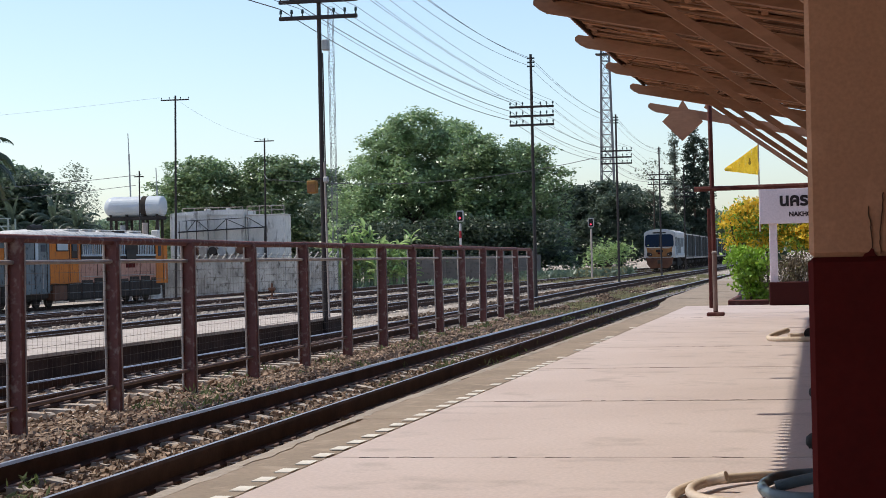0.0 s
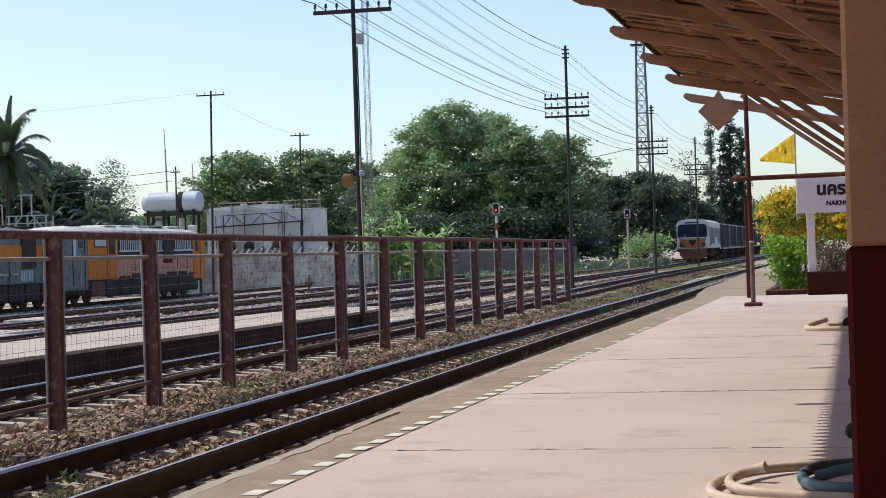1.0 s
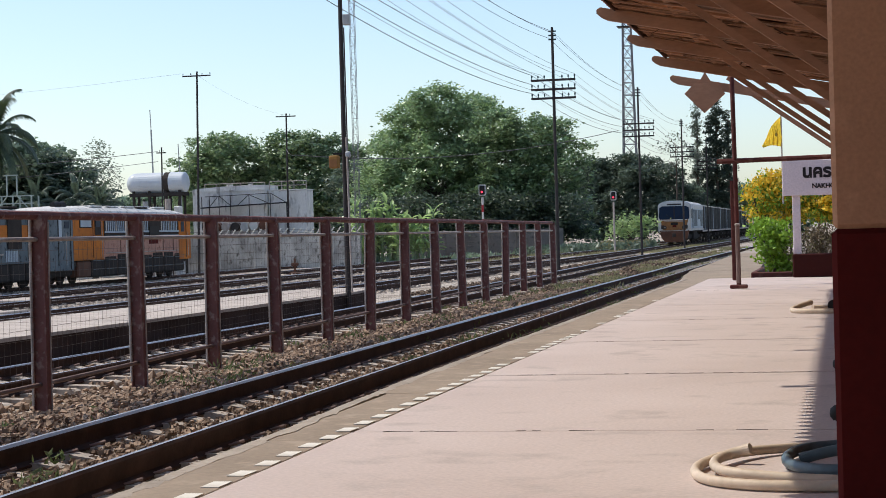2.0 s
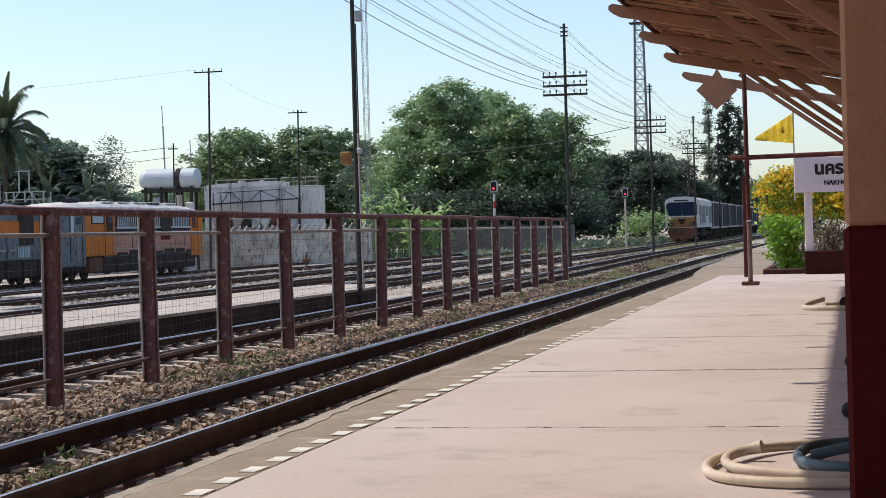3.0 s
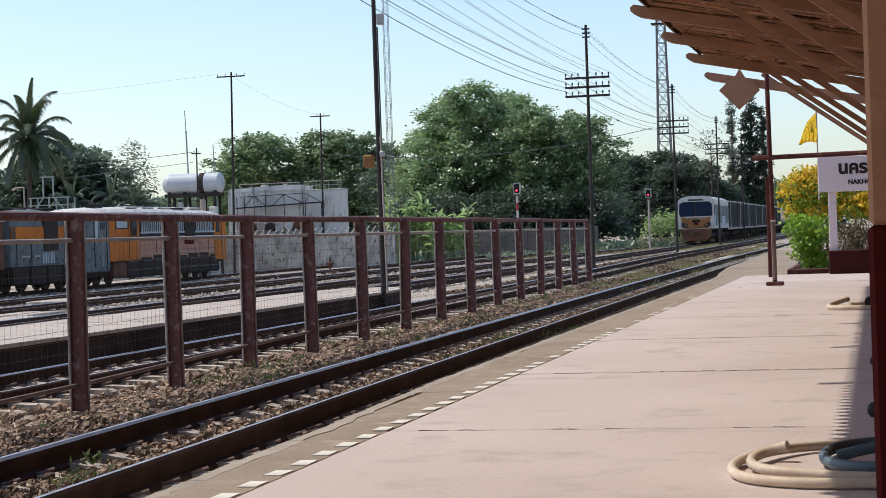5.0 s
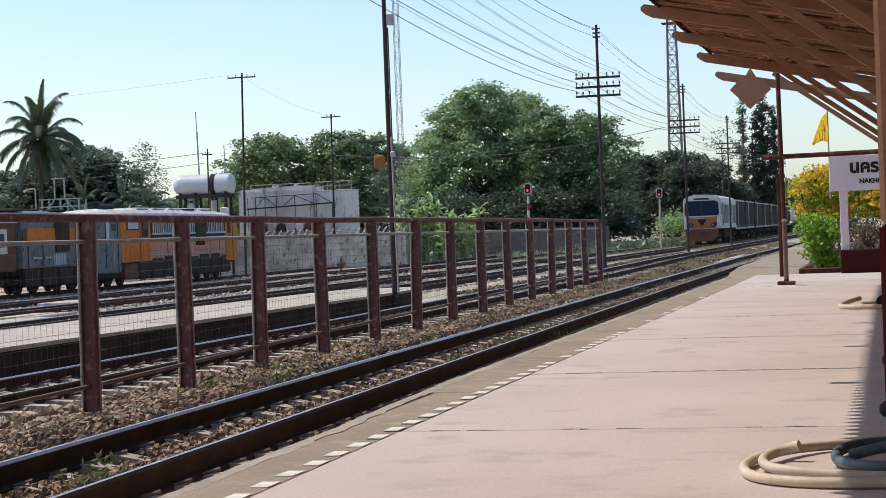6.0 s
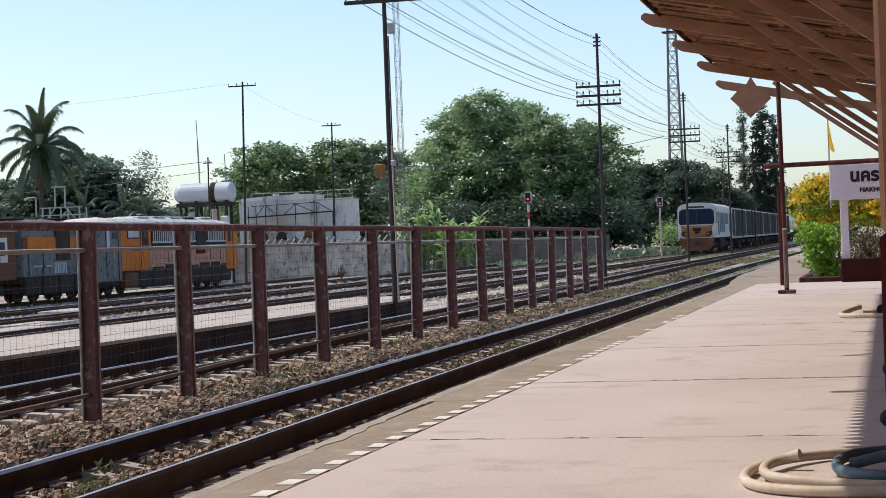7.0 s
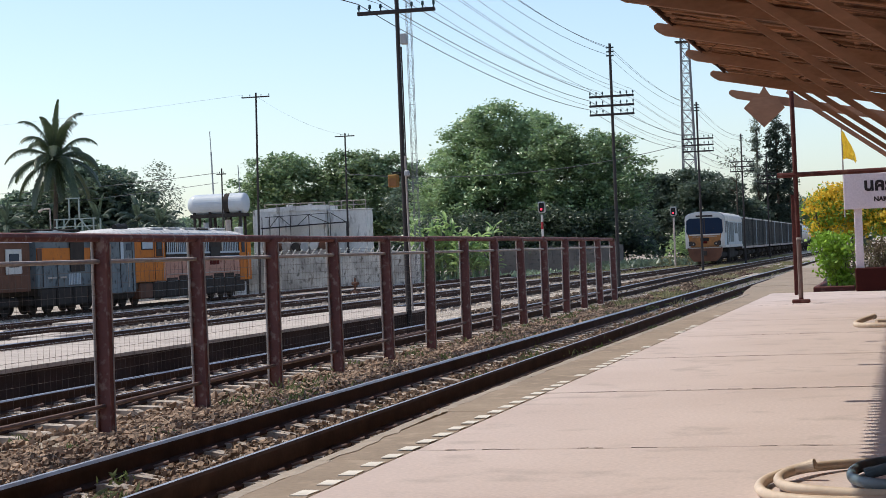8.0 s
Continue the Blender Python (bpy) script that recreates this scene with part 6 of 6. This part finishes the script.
            part("frame", bm, DARK, wg)
            bogie(wg, 2.2, 2)
            bogie(wg, 9.7, 2)
            first = wg
        else:
            wg = copy_thing(first, Matrix())
        out.append((wg, off))
    return out


TRAIN = build_moving_train()


# ---- ballast and weeds ----
def stones(name, label, spots, sizes, seed, material=None):
    """Broken stones: squashed blocks with jittered corners, all in one heap."""
    rng = np.random.default_rng(seed)
    bm = B()
    bmesh.ops.create_cube(bm, size=1.35)
    bmesh.ops.triangulate(bm, faces=bm.faces[:])
    bm.verts.ensure_lookup_table()
    base = np.array([v.co[:] for v in bm.verts])
    tri = np.array([[v.index for v in f.verts] for f in bm.faces])
    bm.free()
    n, k = len(spots), len(base)
    v = base[None] * rng.uniform(.55, 1.3, size=(n, k, 1)) + rng.normal(size=(n, k, 3)) * .12
    v = v * (sizes[:, None, None] * rng.uniform(.55, 1.25, size=(n, 1, 3)))
    ang = rng.uniform(0, 6.28, size=n)
    c, s = np.cos(ang)[:, None], np.sin(ang)[:, None]
    x, y = v[..., 0] * c - v[..., 1] * s, v[..., 0] * s + v[..., 1] * c
    tilt = rng.uniform(-.7, .7, size=n)
    c, s = np.cos(tilt)[:, None], np.sin(tilt)[:, None]
    z, y = v[..., 2] * c - y * s, v[..., 2] * s + y * c
    v = np.stack([x, y, z], -1) + spots[:, None, :]
    f = (tri[None] + (np.arange(n) * k)[:, None, None]).reshape(-1, 3)
    me = bpy.data.meshes.new(name)
    me.vertices.add(n * k)
    me.vertices.foreach_set("co", v.reshape(-1).astype(np.float32))
    m = len(f)
    me.loops.add(m * 3)
    me.loops.foreach_set("vertex_index", f.reshape(-1).astype(np.int32))
    me.polygons.add(m)
    me.polygons.foreach_set("loop_start", (np.arange(m) * 3).astype(np.int32))
    me.polygons.foreach_set("loop_total", np.full(m, 3, np.int32))
    me.update(calc_edges=True)
    me.materials.append(material or STONE)
    me.shade_flat()
    return tagged(new(name, me), label, "gravel", kind="stuff")


def scatter(rng, n, x0, x1, y0, y1, zf, table=None, power=1.0):
    y = y0 + (y1 - y0) * rng.random(n) ** power
    x = rng.uniform(x0, x1, n)
    if table is not None:
        x += np.interp(y, [a for a, _ in table], [b for _, b in table])
    z = np.array([zf(a, b) for a, b in zip(x, y)]) + rng.uniform(-.03, .02, n)
    return np.stack([x, y, z], 1)


def build_ballast():
    rng = np.random.default_rng(77)
    heap = lambda x, y: -.215 + .1 * math.exp(-((x + 6.75) / .55) ** 2) + .03 * noise.noise((x * 1.3, y * 1.3, 0))
    a = scatter(rng, 34000, -2.55, -.7, 9.5, 48, heap, TRACK_A, 1.7)
    stones("ballast_heap", "loose brown ballast stones between track and fence", a, rng.uniform(.016, .042, len(a)), 1)
    a = scatter(rng, 12500, -.45, .5, 8.5, 60, lambda x, y: -.213 + .035 * noise.noise((x * 2, y * 1.5, 4)), TRACK_A, 1.6)
    stones("ballast_bed", "loose brown ballast stones between the rails", a, rng.uniform(.014, .038, len(a)), 2)
    a = scatter(rng, 7000, .66, 1.9, 14, 75, lambda x, y: -.19, TRACK_A, 1.3)
    stones("ballast_shoulder", "loose brown ballast stones under the platform edge", a, rng.uniform(.016, .04, len(a)), 3)
    a = scatter(rng, 9000, -1.4, 1.2, 14, 60, lambda x, y: -.19, TRACK_B, 1.2)
    stones("ballast_behind_fence", "loose brown ballast stones on the track behind the fence", a, rng.uniform(.03, .06, len(a)), 4)
    a = scatter(rng, 9000, -2.6, 2.2, 48, 110, lambda x, y: -.18 + gz(x), TRACK_B, 1.2)
    b = scatter(rng, 22000, -45, -13, 35, 108, lambda x, y: gz(x) - .2)
    stones("line_gravel", "grey-brown gravel beside the line beyond the fence", a, rng.uniform(.03, .065, len(a)), 6)
    stones("yard_gravel", "coarse grey-brown gravel over the yard", b, rng.uniform(.04, .1, len(b)), 5, YARDSTONE)


def build_weeds():
    rng, rnd = np.random.default_rng(5), random.Random(5)
    cl = []
    spots = [(-5.15, 11.3, .2, 40), (-5.6, 12.4, .12, 20), (-6.5, 18.5, .35, 60), (-6.7, 19.5, .4, 70), (-6.9, 20.6, .3, 50), (-5.0, 17.2, .15, 40), (-6.8, 31, .35, 80), (-5.1, 22, .2, 40), (-4.1, 13.5, .12, 25), (-3.9, 19.2, .15, 30), (-3.9, 25, .2, 40), (-7.2, 27, .25, 50)]
    for k in range(60):
        spots.append((rnd.uniform(-8.0, -6.2), rnd.uniform(14, 48), rnd.uniform(.08, .22), 14))
    for k in range(90):
        spots.append((-5.4 + rnd.choice((-1.1, -.7, .2, .35, .9, 1.1)) + rnd.uniform(-.15, .15), rnd.uniform(24, 80), rnd.uniform(.1, .25), 22))
    for x, y, r, n in spots:
        p = np.array([x, y, -.14]) + rng.normal(size=(n, 3)) * np.array([r * .5, r * .6, r * .16]) + np.array([0, 0, r * .22])
        cl.append(p)
    q = leaf_cloud(np.concatenate(cl), .075, rng, 3.2, 1.2)
    tagged(cloud_mesh("weeds", q, WEED, None), "small green weeds growing through the ballast", "weeds", kind="stuff")
    n = 9000
    y = rng.uniform(47, 130, n)
    x = -7.1 + rng.normal(size=n) * .65
    keep = np.array([noise.noise((a * .8, b * .25, 3)) > .12 for a, b in zip(x, y)])
    p = np.stack([x, y, np.full(n, -.12)], 1)[keep]
    y2 = rng.uniform(112, 190, 7000)
    x2 = np.concatenate([rng.uniform(-24, -15.2, 5000), rng.uniform(-12.2, -10.8, 2000)])
    p2 = np.stack([x2, y2, np.array([gz(a) for a in x2]) - .08], 1)
    n = 1600
    x4 = rng.uniform(-18.2, -14.7, n)
    y4 = rng.uniform(139, 146, n)
    p4 = np.stack([x4, y4, np.array([gz(a) for a in x4]) + rng.uniform(-.05, .62, n)], 1)
    q = leaf_cloud(np.concatenate([p, p2, p4]), .17, rng, 3.0, 1.1)
    tagged(cloud_mesh("grass", q, GRASS, None), "dry yellow-green grass between the tracks", "grass", kind="stuff")
    rng2 = np.random.default_rng(6)
    n = 2500
    x3 = rng2.uniform(-60, -20, n)
    p3 = np.stack([x3, rng2.uniform(138, 172, n), np.array([gz(a) for a in x3])], 1)
    tagged(cloud_mesh("scrub", leaf_cloud(p3, .6, rng2, 2.0, 1.2), LEAFBLUE, None), "low dark scrub along the wall", "scrub", kind="stuff")


def build_shade_leaves():
    # dark leaves added over pale ground in place of the trees' shadow
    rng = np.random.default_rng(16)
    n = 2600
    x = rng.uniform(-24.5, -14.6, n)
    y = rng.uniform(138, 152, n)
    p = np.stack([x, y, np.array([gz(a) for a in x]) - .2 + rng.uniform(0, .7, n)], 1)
    tagged(cloud_mesh("undergrowth", leaf_cloud(p, .4, rng, 1.8, .8), LEAFSHADE, None), "low dark leaves standing in for tree shade by the line", "undergrowth", kind="stuff")


build_ballast()
build_weeds()
build_shade_leaves()


# ---- tracks, with their sleepers ----
build_track("track_near_platform", TRACK_A, -18, 260, 100, "metre-gauge track with concrete sleepers beside the platform", deep=1.3)
build_track("track_behind_fence", TRACK_B, -18, 300, 70, "metre-gauge track with concrete sleepers behind the fence")
build_track("track_through_yard", TRACK_C, -18, 300, 0, "metre-gauge yard track in gravel", 0.6)
build_track("track_beside_yard", TRACK_D, -18, 300, 0, "metre-gauge yard track in gravel", 0.6)
build_track("track_of_yard", TRACK_E, -18, 220, 0, "metre-gauge yard siding in gravel", 0.6)
build_track("siding", TRACK_G, -18, 150, 0, "metre-gauge siding in gravel", 0.6)
build_track("siding_of_parked_trains", TRACK_F, -18, 150, 0, "metre-gauge siding under the parked locomotives", 0.6)


# ---- what moves ----
def motions():
    turn = math.degrees(0.0095)
    for car, off in TRAIN:
        rows = []
        for k in range(9):
            y = 163.0 - 4.4 * k + off
            x = -13.35 - 0.0095 * (y - 127.8)
            rows.append((float(k), pose(x, y, gz(-13.5), 0, 0, turn)))
        walk(car, rows)
    # seconds, how far the cloth swings round the pole, how much further it droops
    wind = [(0.0, 30, 0), (0.3, 72, 6), (0.6, 50, 6), (0.9, 24, 0), (1.2, 34, 6), (1.5, 84, 10), (1.7, 78, 12), (2.2, 40, 8), (2.8, 6, 0), (3.1, 14, 0), (3.4, 44, 8),
            (3.7, 64, 10), (4.0, 60, 12), (4.7, 52, 12), (5.4, 64, 16), (6.0, 60, 16), (6.6, 78, 16), (7.2, 112, 18), (8.0, 118, 20)]
    for k, strip in enumerate(FLAG_STRIPS):
        rows = []
        for t, swing, droop in wind:
            at = Vector((0.0, 0.0, 3.49))
            for c in range(k + 1):
                a = radians(swing + 9 * math.sin(2.1 * t + 1.4 * c) * (c > 0))
                d = radians(droop * 0.45 * c)
                turn = Matrix.Rotation(a, 4, "Z") @ Matrix.Rotation(-d, 4, "Y")
                if c < k:
                    at = at + turn @ Vector((-0.165, 0, -0.62 * 0.165))
            rows.append((t, Matrix.Translation(at) @ turn))
        walk(strip, rows)


motions()
